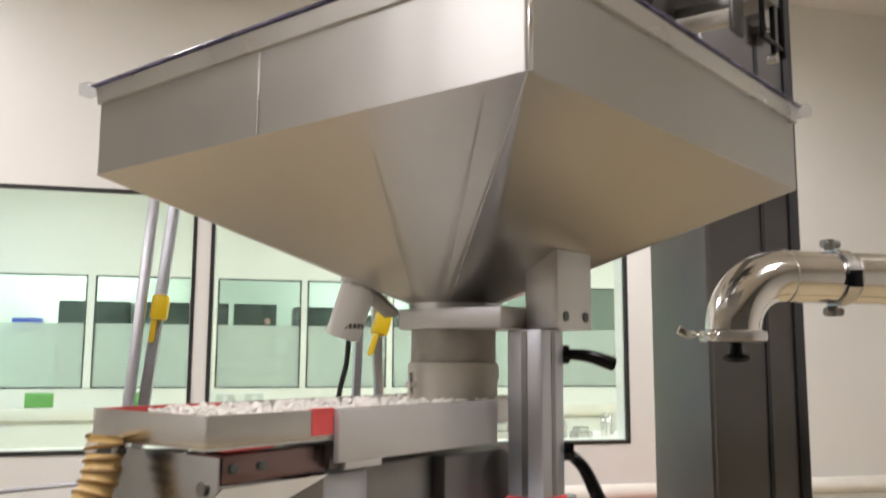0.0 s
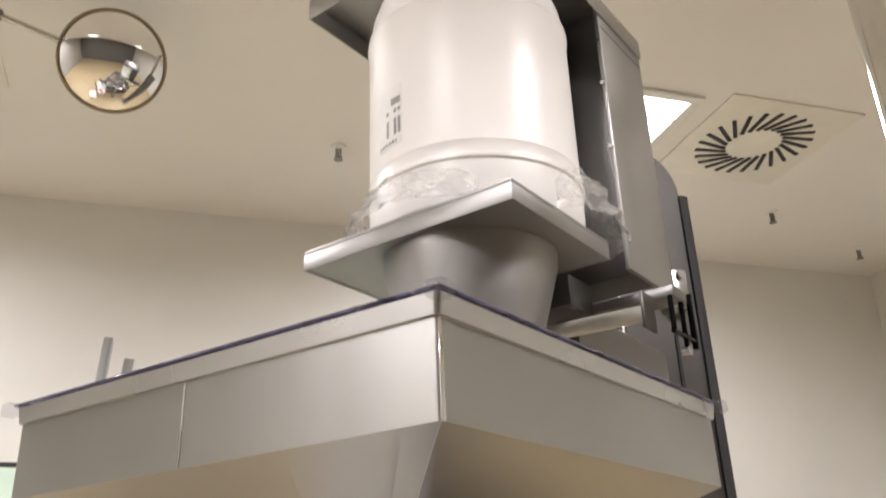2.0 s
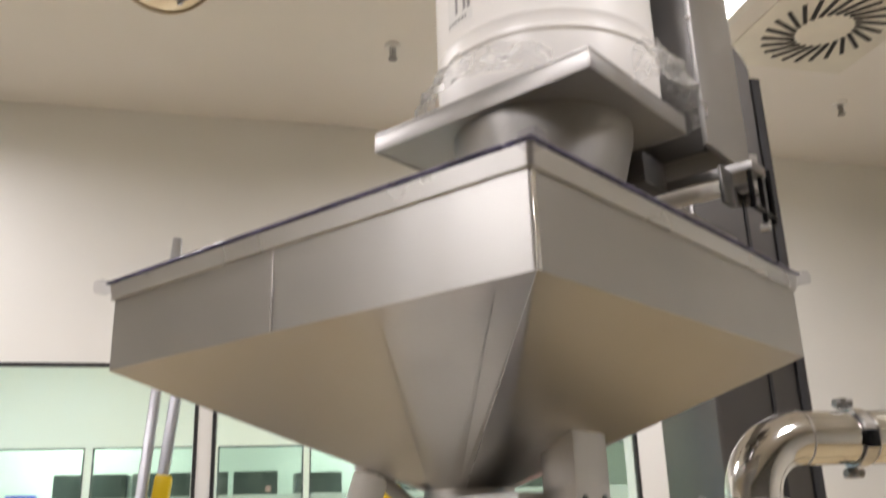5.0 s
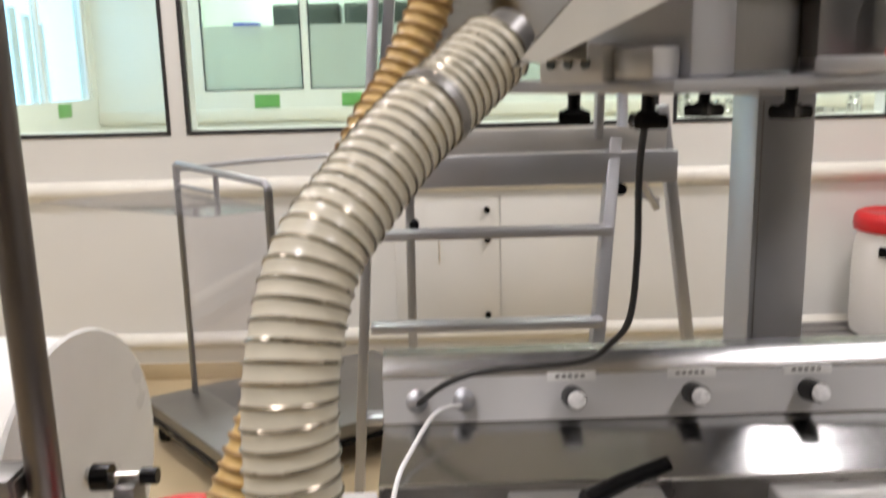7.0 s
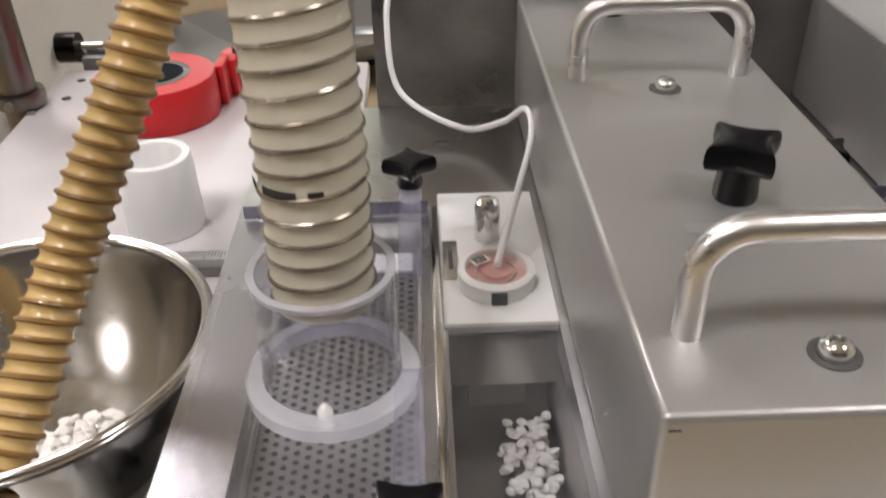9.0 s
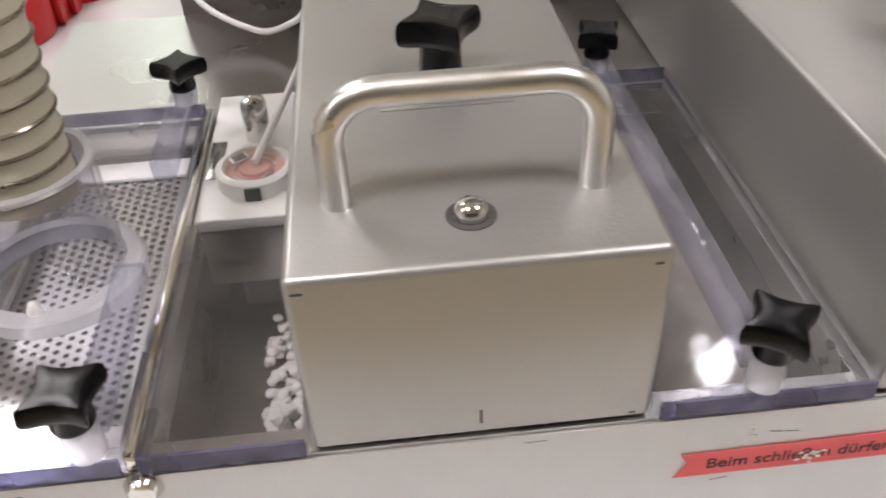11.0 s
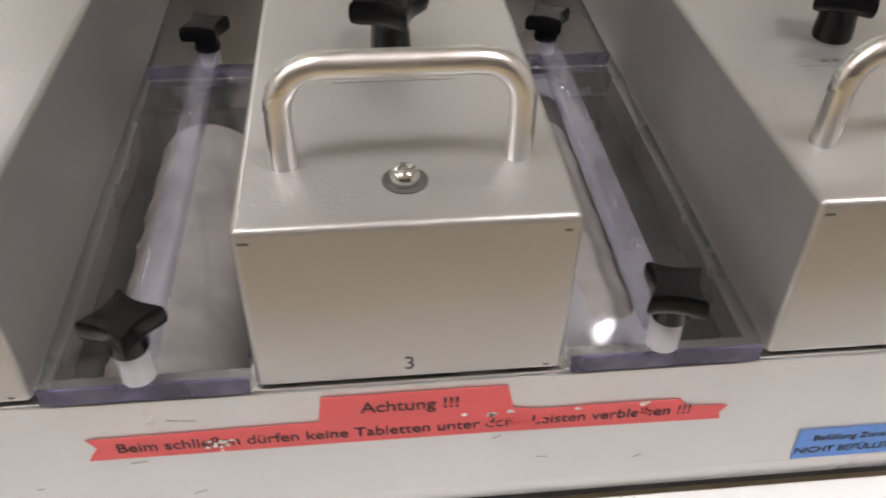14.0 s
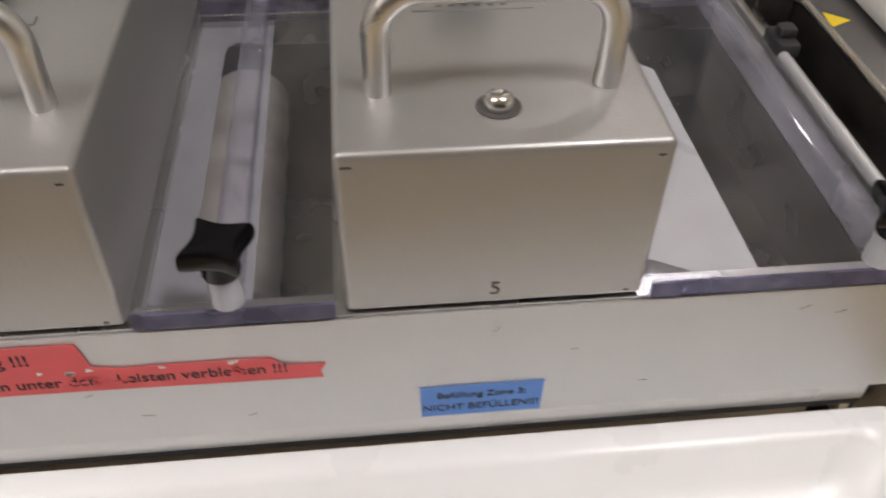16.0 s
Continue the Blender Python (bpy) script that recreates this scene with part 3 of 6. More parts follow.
part("arm", add(rod(mc + Vector((0, 0.035, 0.0)), tip + Vector((0, 0.045, 0)), 0.008, n=12), rod(tip + Vector((0, 0.045, 0)), (-0.62, 1.80, 3.205), 0.009, n=12)), "steel", mir)
part("arm_sleeve", add(rod((-0.60, 1.80, 3.20), (-0.95, 1.80, 3.27), 0.017, n=14), rod((-0.93, 1.80, 3.26), (-0.93, 1.80, CEIL - 0.006), 0.014, n=12)), "steel_dark", mir)
part("clamp_screw", rod((-0.625, 1.80, 3.20), (-0.625, 1.80, 3.25), 0.006, n=8), "black", mir)
part("ceiling_flange", rod((-0.93, 1.80, CEIL - 0.008), (-0.93, 1.80, CEIL - 0.001), 0.05), "steel_dark", mir)

tubeline = thing("vertical_steel_pipe", pose(1.62, 0.9, 0), "tall polished steel pipe from floor to ceiling", "pipe")
part("pipe", rod((1.62, 0.90, 0.0), (1.62, 0.90, CEIL - 0.001), 0.042, n=32), "chrome", tubeline)
part("flange", rod((1.62, 0.90, 0.0), (1.62, 0.90, 0.015), 0.08), "steel", tubeline)
part("flange", rod((1.62, 0.90, CEIL - 0.02), (1.62, 0.90, CEIL - 0.002), 0.06), "steel", tubeline)

# ---------------------------------------------------------------- the tablet feeding bed
ZB = 0.806           # top of the bed
YF, YR = -0.012, 0.500
POCKETS = [(-0.262, -0.165), (-0.150, -0.082), (0.0815, 0.1785), (0.340, 0.4365), (0.600, 0.742)]
bed = thing("feeder_bed", pose(0.25, 0.24, 0), "satin steel tablet feeding bed with open troughs", "feeding machine")
part("bed_plate", box((-0.30, 0.294, ZB - 0.02), (0.755, YR, ZB)), "steel", bed, "steel top plate behind the troughs")
part("bed_plate", box((-0.30, YF, ZB - 0.02), (0.755, 0.003, ZB)), "steel", bed)
edges = [-0.30] + [v for s in POCKETS for v in s] + [0.755]
for a, b in zip(edges[::2], edges[1::2]):
    part("bed_plate", box((a, 0.003, ZB - 0.02), (b, 0.294, ZB)), "steel", bed)
for a, b in POCKETS:
    zt = ZB - 0.085
    tr = box((a - 0.0015, 0.0, zt - 0.003), (b + 0.0015, 0.297, zt))
    add(tr, box((a - 0.0015, 0.0, zt), (a, 0.297, ZB - 0.021)), box((b, 0.0, zt), (b + 0.0015, 0.297, ZB - 0.021)), box((a, 0.0, zt), (b, 0.003, ZB - 0.021)), box((a, 0.294, zt), (b, 0.297, ZB - 0.021)))
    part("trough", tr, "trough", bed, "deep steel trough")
part("front_plate", box((-0.55, -0.0135, 0.714), (0.786, -0.0125, ZB - 0.002)), "alu_bright", bed)
front = box((-0.55, -0.0124, 0.712), (0.789, -0.001, ZB - 0.001), 0.0015)
part("front_body", front, "steel_cover", bed, "pale satin front plate with scratches")
part("front_lip", box((-0.55, -0.0105, 0.696), (0.758, -0.001, 0.7118), 0.001), "steel", bed)
part("base_frame", box((-0.55, 0.012, 0.10), (0.75, 0.60, 0.68), 0.01), "steel_dark", bed)
for x in (-0.5, 0.7):
    for y in (0.06, 0.55):
        part("foot", rod((x, y, 0.0), (x, y, 0.10), 0.025), "rubber", bed)
part("side_plate", box((0.7565, 0.0, 0.66), (0.764, YR, ZB + 0.004), 0.002), "steel", bed)
part("shadow_gap", box((-0.55, -0.0095, 0.690), (0.758, -0.0015, 0.6955)), "rubber", bed)
part("bolt_head", lathe([(0, 0.006), (0.006, 0.005), (0.009, 0), (0.009, -0.002)], 18, pose(-0.153, -0.0137, 0.797, 90)), "chrome", bed, "small steel bolt head")
# scratches and small marks on the front plate
rng = random.Random(11)
marks = bmesh.new()
for k in range(26):
    x, z = rng.uniform(-0.25, 0.74), rng.uniform(0.722, 0.80)
    add(marks, box((-rng.uniform(0.001, 0.007), -0.00005, -0.0002), (rng.uniform(0.001, 0.004), 0.00005, 0.0002), 0, pose(x, -0.01365, z, 0, rng.uniform(-30, 10), 0)))
part("scratch", marks, "engrave", bed)
for n, x in ((2, 0.127), (5, 0.520), (3, 0.258)):
    writing("number", str(n), 0.012, pose(x, -0.0136, 0.7905) @ FRONT, "steel", bed)

# red warning tape, torn, and a blue label
sign = thing("warning_tape", pose(0.26, -0.014, 0.78), "torn red paper warning tape on the steel front plate", "sign")
lower = [(0.092, 0.762), (0.213, 0.7625), (0.30, 0.7625), (0.428, 0.7605), (0.4265, 0.766), (0.430, 0.7715), (0.408, 0.7725), (0.402, 0.779), (0.352, 0.7795), (0.326, 0.779), (0.312, 0.7815), (0.308, 0.7995), (0.213, 0.7995), (0.2105, 0.7805), (0.094, 0.7785), (0.098, 0.772)]
part("tape", prism(lower, -0.0002, 0.0002, pose(0, -0.0142, 0) @ FRONT), "red_label", sign)
writing("lettering", "Achtung !!!", 0.0115, pose(0.258, -0.0146, 0.7895) @ FRONT, "ink", sign)
writing("lettering", "Beim schließen dürfen keine Tabletten unter den", 0.0104, pose(0.210, -0.0146, 0.7705) @ FRONT, "ink", sign)
writing("lettering", "Leisten verbleiben !!!", 0.0104, pose(0.366, -0.0146, 0.7705) @ FRONT, "ink", sign)
rng = random.Random(5)
for x0, x1, z0, z1, count in ((0.152, 0.166, 0.764, 0.773, 9), (0.296, 0.330, 0.765, 0.776, 16), (0.380, 0.402, 0.768, 0.774, 5), (0.28, 0.40, 0.778, 0.780, 8)):
    torn = bmesh.new()
    for k in range(count):
        x, z, r = rng.uniform(x0, x1), rng.uniform(z0, z1), rng.uniform(0.0008, 0.0024)
        poly = [(x + r * rng.uniform(0.5, 1.5) * math.cos(a), z + 0.7 * r * rng.uniform(0.5, 1.4) * math.sin(a)) for a in (0, 1, 2, 3, 4, 5)]
        add(torn, prism(poly, 0.0, 0.0003, pose(0, -0.0148, 0) @ FRONT))
    tagged(part("torn_patch", torn, rng.choice(("torn", "red_label")), sign, "torn worn patch"), kind="stuff")
blue = thing("blue_label", pose(0.515, -0.014, 0.73), "blue paper label on the steel front plate", "label")
part("paper", prism([(0.481, 0.717), (0.550, 0.717), (0.5505, 0.7435), (0.480, 0.7435)], -0.0002, 0.0002, pose(0, -0.0142, 0) @ FRONT), "blue_label", blue)
writing("lettering", "Befüllung Zone 3:", 0.0072, pose(0.515, -0.0146, 0.7355) @ FRONT, "ink", blue)
writing("lettering", "NICHT BEFÜLLEN!!!", 0.0078, pose(0.515, -0.0146, 0.7245) @ FRONT, "ink", blue)

# white drip tray hung in front of the bed
tray = thing("white_tray", pose(0.25, -0.18, 0.6), "shallow white moulded plastic tray below the front plate", "tray")


def moulded_tray(x0, x1, y0, y1, z0, z1):
    bm = bmesh.new()

    def loop(i, z, r):
        pts = []
        for cx, cy, a0 in ((x1 - i - r, y1 - i - r, 0), (x0 + i + r, y1 - i - r, 90), (x0 + i + r, y0 + i + r, 180), (x1 - i - r, y0 + i + r, 270)):
            for k in range(7):
                a = radians(a0 + 15 * k)
                pts.append(bm.verts.new((cx + r * math.cos(a), cy + r * math.sin(a), z)))
        return pts
    rings = [loop(0.002, z1 - 0.02, 0.012), loop(0, z1 - 0.004, 0.014), loop(0.003, z1, 0.014), loop(0.016, z1, 0.014), loop(0.022, z1 - 0.004, 0.02), loop(0.034, z0 + 0.008, 0.02), loop(0.044, z0, 0.03)]
    for a, b in zip(rings, rings[1:]):
        for i in range(len(a)):
            k = (i + 1) % len(a)
            bm.faces.new((a[i], a[k], b[k], b[i]))
    bm.faces.new(rings[-1])
    return bm


part("tray_body", moulded_tray(-0.5, 0.786, -0.165, -0.0115, 0.664, 0.6915), "white_plastic", tray)
part("bracket", box((-0.45, -0.13, 0.643), (0.70, -0.0005, 0.6635), 0.003), "steel_dark", tray)


def star_knob(top, r=0.021, h=0.013, stem=0.020, turn=20):
    """Four-armed star knob; top: the centre of its upper face."""
    pts, n = [], 64
    for k in range(n):
        a = 2 * math.pi * k / n
        off = (a % (math.pi / 2)) - math.pi / 4
        side = 1.73 * math.cos(off) - math.sqrt(1.25 ** 2 - (1.73 * math.sin(off)) ** 2)  # hollow flanks between blunt arms
        side = 1.17 * (side ** -14 + 0.84 ** -14) ** (-1 / 14)
        pts.append((r * side * math.cos(a), r * side * math.sin(a)))
    bm = bmesh.new()
    rings = []
    for s, z in ((0.84, -h), (0.95, -h * 0.90), (1.0, -h * 0.66), (0.995, -h * 0.34), (0.96, -h * 0.12), (0.88, 0.0)):
        rings.append([bm.verts.new((x * s, y * s, z)) for x, y in pts])
    for rad, z in ((0.42, 0.0003), (0.14, 0.0)):  # round centre
        rings.append([bm.verts.new((r * rad * x / math.hypot(x, y), r * rad * y / math.hypot(x, y), z)) for x, y in pts])
    for a, b in zip(rings, rings[1:]):
        for i in range(n):
            bm.faces.new((a[i], a[(i + 1) % n], b[(i + 1) % n], b[i]))
    bm.faces.new(rings[0])
    bm.faces.new(rings[-1])
    add(bm, lathe([(r * 0.44, -h - stem), (r * 0.47, -h - stem + 0.002), (r * 0.43, -h - 0.002), (r * 0.5, -h + 0.002), (0, -h + 0.003)], 24))
    bm.transform(Matrix.Translation(top) @ pose(0, 0, 0, 0, 0, turn))
    return bm


def grip(x, y, z, half=0.0548, rise=0.0505, r=0.0064):
    """A bent tube handle with two upright legs."""
    pts, bend = [(x - half, y, z), (x - half, y, z + rise - 0.021)], 0.021
    for k in range(1, 8):
        a = math.pi / 2 * k / 8
        pts.append((x - half + bend - bend * math.cos(a), y, z + rise - bend + bend * math.sin(a)))
    pts += [(x - half + bend, y, z + rise), (x, y, z + rise), (x + half - bend, y, z + rise)]
    for k in range(1, 8):
        a = math.pi / 2 * k / 8
        pts.append((x + half - bend + bend * math.sin(a), y, z + rise - bend + bend * math.cos(a)))
    pts += [(x + half, y, z + rise - 0.021), (x + half, y, z)]
    bm = sweep(pts, r, 16, smooth=False)
    return bm


def cover(x, number, label, lever):
    top = 0.906
    c = thing("brush_cover", pose(x, 0.244, ZB), label, "machine cover", "brush covers")
    part("body", box((x - 0.0765, YF, ZB + 0.0012), (x + 0.0765, YR - 0.002, top), 0.0038, seg=4), "steel_cover", c)
    for y in (0.036, 0.310):
        part("handle", grip(x, y, top), "handle", c, "brushed steel tube handle")
    for y in (0.0195, 0.289):
        # flat dark ring paints the shade in the recess round the nut
        dish = part("recess_shade_ring", lathe([(0.0106, 0.0001), (0.0106, 0.0006), (0.0072, 0.0004), (0.0072, 0.0001)], 32, pose(x, y, top), True), "engrave", c)
        part("dome_nut", lathe([(0.0070, 0.0003), (0.0070, 0.0035), (0.0062, 0.0058), (0.0040, 0.0074), (0.0020, 0.0078), (0, 0.0079)], 24, pose(x, y, top)), "chrome", c, "polished dome nut")
    part("star_knob", star_knob((x, 0.145, top + 0.034), 0.0245, 0.014, 0.020, 20), "black", c, "black star knob")
    part("name_plate", box((x - 0.033, 0.1105, top), (x + 0.033, 0.1195, top + 0.0008), 0.0003), "steel_cover", c)
    tagged(part("plate_mark", add(*[box((x - 0.02 + 0.007 * k, 0.1140, top + 0.0008), (x - 0.0165 + 0.007 * k, 0.1160, top + 0.0010)) for k in range(6)]), "steel_dark", c), kind="stuff")
    for mx, mz, mw in ((-0.0735, top - 0.0075, 0.005), (0.068, top - 0.0085, 0.0035), (0.066, ZB + 0.005, 0.003)):
        part("corner_mark", box((x + mx, YF - 0.0001, mz), (x + mx + mw, YF, mz + 0.0013)), "engrave", c)
    writing("number", number, 0.0125, pose(x - 0.001, YF - 0.0002, 0.8185) @ FRONT, "engrave", c, label="engraved dark number")
    if lever:
        part("clamp_lever", clamp_lever((x - 0.005, 0.447, top), (x + 0.073, 0.462, top + 0.042)), "black", c, "black clamping lever")


def clamp_lever(foot, tip, r=0.0105):
    foot, tip = Vector(foot), Vector(tip)
    hub = foot + Vector((0, 0, 0.012))
    bm = rod(foot, hub, r * 0.95, r, 18)
    add(bm, rod(hub, hub + Vector((0, 0, 0.009)), r, r * 0.85, 18))
    start = hub + Vector((0, 0, 0.003))
    neck = start + (tip - start) * 0.4 + Vector((0, 0, 0.002))
    add(bm, sweep([start, neck, tip], lambda s: r * (0.88 - 0.16 * s), 14, 8))
    return bm


cover(0.0, "1", "satin steel box cover with tube handles, numbered 1", True)
cover(0.259, "3", "satin steel box cover with tube handles, numbered 3", False)
cover(0.519, "5", "satin steel box cover with tube handles, numbered 5", False)


def acrylic_lid(x0, x1, bar_x, knob_turns, label, y1=0.303, bar=(0.0, 0.31), gap=None):
    z0, z1 = ZB + 0.0008, ZB + 0.0125
    lid = thing("acrylic_lid", pose((x0 + x1) / 2, 0.14, z0), label, "lid", "acrylic lids")
    sheet = part("sheet", box((x0, YF - 0.001, z0), (x1, y1, z1), 0.0009, seg=1), "acrylic", lid)
    sheet.visible_shadow = False
    part("front_edge", box((x0 + 0.0005, YF - 0.0028, z0 + 0.0004), (x1 - 0.0005, YF - 0.0012, z1 - 0.001)), "acrylic_edge", lid, "blue-grey sawn edge")
    part("back_edge", box((x0 + 0.0005, y1 + 0.0002, z0 + 0.0004), (x1 - 0.0005, y1 + 0.0018, z1 - 0.001)), "acrylic_edge", lid)
    for b0, b1 in ((bar[0], gap[0]), (gap[1], bar[1])) if gap else (bar,):
        b = part("bar", box((bar_x - 0.0075, b0, z1 + 0.0004), (bar_x + 0.0075, b1, z1 + 0.014), 0.0015), "acrylic_bar", lid, "clear acrylic stiffening bar")
        b.visible_shadow = False
    for y, high, turn in zip((bar[0] - 0.0095, bar[1] - 0.004), (0.861, 0.8525), knob_turns):
        p = part("post", rod((bar_x, y + 0.001, z1 + 0.0005), (bar_x, y + 0.001, high - 0.0222), 0.0085, n=18), "acrylic_white", lid, "milky acrylic post")
        p.visible_shadow = False
        part("star_knob", star_knob((bar_x, y, high), 0.0205, 0.012, 0.010, turn), "black", lid, "black star knob")
    return lid


acrylic_lid(0.0795, 0.1805, 0.128, (12, 30), "clear acrylic lid over a brush trough, held by star knobs")
acrylic_lid(0.3385, 0.4385, 0.386, (32, 20), "clear acrylic lid over a slotted trough, held by star knobs")
acrylic_lid(0.5985, 0.7500, 0.722, (25, 20), "clear acrylic lid over an empty trough, held by star knobs")
acrylic_lid(-0.2950, -0.1590, -0.172, (40, 5), "clear acrylic lid over a perforated tray, held by star knobs", gap=(0.105, 0.205))
low = thing("acrylic_lid", pose(-0.12, 0.07, ZB), "short clear acrylic lid in front of a sensor box", "lid", "acrylic lids")
part("sheet", box((-0.1525, YF - 0.001, ZB + 0.0008), (-0.0785, 0.155, ZB + 0.0125), 0.0009, seg=1), "acrylic", low).visible_shadow = False
part("front_edge", box((-0.152, YF - 0.0028, ZB + 0.0012), (-0.079, YF - 0.0012, ZB + 0.0115)), "acrylic_edge", low, "blue-grey sawn edge")
part("steel_strip", box((-0.1585, YF, ZB + 0.0005), (-0.1530, 0.30, ZB + 0.010), 0.001), "chrome", low, "narrow bright steel strip")

# what lies in the troughs
brush = thing("brush_roller", pose(0.127, 0.148, 0.757), "pale bristle brush roller turning under the clear lid", "brush")


def bristles(x, z, r, y0, y1):
    """A bristle roller with a shallow spiral in its surface."""
    bm, n, steps = bmesh.new(), 48, 70
    rings = []
    for i in range(steps + 1):
        y = y0 + (y1 - y0) * i / steps
        edge = min(1.0, min(i, steps - i) / 4 + 0.72)
        ring = []
        for k in range(n):
            a = 2 * math.pi * k / n
            wave = 1 + 0.025 * math.sin(2 * a + (y - y0) * 170) + 0.02 * noise.noise((9 * math.cos(a), 9 * math.sin(a), y * 220))
            ring.append(bm.verts.new((x + r * edge * wave * math.cos(a), y, z + r * edge * wave * math.sin(a))))
        rings.append(ring)
    for a, b in zip(rings, rings[1:]):
        for k in range(n):
            bm.faces.new((a[k], a[(k + 1) % n], b[(k + 1) % n], b[k]))
    bm.faces.new(rings[0])
    bm.faces.new(rings[-1])
    return bm


part("bristles", bristles(0.127, 0.757, 0.0380, 0.012, 0.262), "brush", brush)
part("axle", rod((0.127, 0.0035, 0.757), (0.127, 0.2935, 0.757), 0.008), "steel", brush)
brush2 = thing("brush_roller", pose(0.372, 0.148, 0.757), "pale bristle brush roller below a slotted cover sheet", "brush")
part("bristles", bristles(0.372, 0.757, 0.030, 0.030, 0.262), "brush", brush2)
part("axle", rod((0.372, 0.013, 0.757), (0.372, 0.284, 0.757), 0.008), "steel", brush2)
slot = thing("slotted_sheet", pose(0.37, 0.14, 0.80), "milky plastic sheet with a long rounded slot", "cover sheet")


def slotted(x0, x1, y0, y1, s0, s1, z0, z1):
    """A sheet with one long round-ended opening."""
    r, c = (s1 - s0) / 2, (s0 + s1) / 2
    bm = bmesh.new()
    for z in (z0, z1):
        inner, outer = [], []
        for cy, a0, oy in ((y1 - 0.02 - r, 0, y1), (y0 + 0.022 + r, 180, y0)):
            for k in range(9):
                a = radians(a0 + 22.5 * k)
                inner.append(bm.verts.new((c + r * math.cos(a), cy + r * math.sin(a), z)))
                ox = x1 if (k < 4) == (a0 == 0) else x0
                ox = c if k == 4 else ox
                outer.append(bm.verts.new((ox, oy if 1 < k < 7 else cy, z)))
        n = len(inner)
        for i in range(n):
            k = (i + 1) % n
            bm.faces.new((inner[i], inner[k], outer[k], outer[i]))
    bmesh.ops.remove_doubles(bm, verts=bm.verts, dist=1e-6)
    return bm


part("sheet", slotted(0.3405, 0.394, 0.0035, 0.2935, 0.3600, 0.388, 0.7995, 0.8015), "acrylic_white", slot)
ramp = thing("white_ramp", pose(0.62, 0.14, 0.76), "white plastic guide ramp in an empty trough", "ramp")
part("ramp_body", prism([(0.6035, 0.800), (0.612, 0.800), (0.692, 0.764), (0.692, 0.758), (0.66, 0.7215), (0.6035, 0.7215)], -0.27, -0.02, FRONT), "white_plastic", ramp)
bar6 = thing("guide_rail", pose(0.757, 0.14, 0.81), "pale guide rail with a dark clamp beside the outfeed", "guide rail")
part("rail", rod((0.7565, 0.03, 0.8145), (0.7565, 0.20, 0.8145), 0.0042), "alu_bright", bar6)
part("clamp", add(box((0.7535, 0.202, 0.8105), (0.770, 0.232, 0.822), 0.003), box((0.756, 0.210, 0.8222), (0.768, 0.222, 0.830), 0.002)), "rubber", bar6)
part("bracket", add(box((0.7535, 0.022, 0.8105), (0.7635, 0.030, 0.822), 0.001), box((0.755, 0.006, 0.8105), (0.762, 0.021, 0.815), 0.001)), "chrome", bar6)

# the perforated tray
perf = thing("perforated_tray", pose(-0.213, 0.15, 0.78), "steel tray perforated with rows of small dark holes", "tray")
part("tray_sheet", box((-0.2615, 0.0125, 0.781), (-0.1655, 0.2845, 0.7825)), "steel", perf)
part("tray_edge", add(rod((-0.2610, 0.014, 0.786), (-0.2610, 0.284, 0.786), 0.004, n=12), rod((-0.1660, 0.014, 0.786), (-0.1660, 0.284, 0.786), 0.003, n=12)), "chrome", perf)
part("front_strip", box((-0.2600, 0.0126, 0.7835), (-0.172, 0.034, 0.7862), 0.0008), "table", perf, "white plastic strip at the tray's front")
part("back_strip", box((-0.2600, 0.262, 0.7835), (-0.172, 0.284, 0.7862), 0.0008), "white_plastic", perf, "white plastic strip at the tray's back")
holes = bmesh.new()
disc = [(0.0019 * math.cos(2 * math.pi * k / 10), 0.0019 * math.sin(2 * math.pi * k / 10)) for k in range(10)]
for i in range(14):
    for j in range(38):
        x, y = -0.254 + 0.0062 * i, 0.022 + 0.0069 * j + (0.0034 if i % 2 else 0)
        holes.faces.new([holes.verts.new((x + a, y + b, 0.7829)) for a, b in disc])
tagged(part("hole", holes, "gasket", perf, "rows of dark round holes"), kind="stuff")


def pile(x0, x1, y0, y1, z, count, r, seed, height=0.004, shape=None):
    """Loose round tablets, lying as they fell."""
    rr = random.Random(seed)
    bm = bmesh.new()
    for k in range(count):
        x, y = rr.uniform(x0, x1), rr.uniform(y0, y1)
        if shape and not shape(x, y):
            continue
        t = bmesh.new()
        bmesh.ops.create_cone(t, cap_ends=True, segments=9, radius1=r, radius2=r, depth=r * 0.9)
        bmesh.ops.bevel(t, geom=[e for e in t.edges if abs(e.verts[0].co.z - e.verts[1].co.z) < 1e-6], offset=r * 0.28, segments=1, affect="EDGES")
        hz = height(x, y) if callable(height) else rr.random() * height
        t.transform(Matrix.Translation((x, y, z + r * 0.45 + hz)) @ Euler((rr.uniform(-0.6, 0.6), rr.uniform(-0.6, 0.6), rr.uniform(0, 3))).to_matrix().to_4x4())
        me = bpy.data.meshes.new("t")
        t.to_mesh(me)
        t.free()
        bm.from_mesh(me)
        bpy.data.meshes.remove(me)
    return bm


single("tablets", pile(0.163, 0.1755, 0.015, 0.23, 0.7215, 210, 0.0032, 2, 0.018), "tablet", "white tablets lying in a trough beside the brush", "tablets", "stuff")
single("tablets", pile(-0.118, -0.0855, 0.02, 0.165, 0.7215, 230, 0.0035, 3, 0.012), "tablet", "white tablets lying in the trough below the sensor", "tablets", "stuff")

single("tablets", pile(0.0855, 0.104, 0.03, 0.22, 0.7215, 260, 0.0035, 5, 0.032), "tablet", "white tablets lying in a trough beside the brush", "tablets", "stuff")

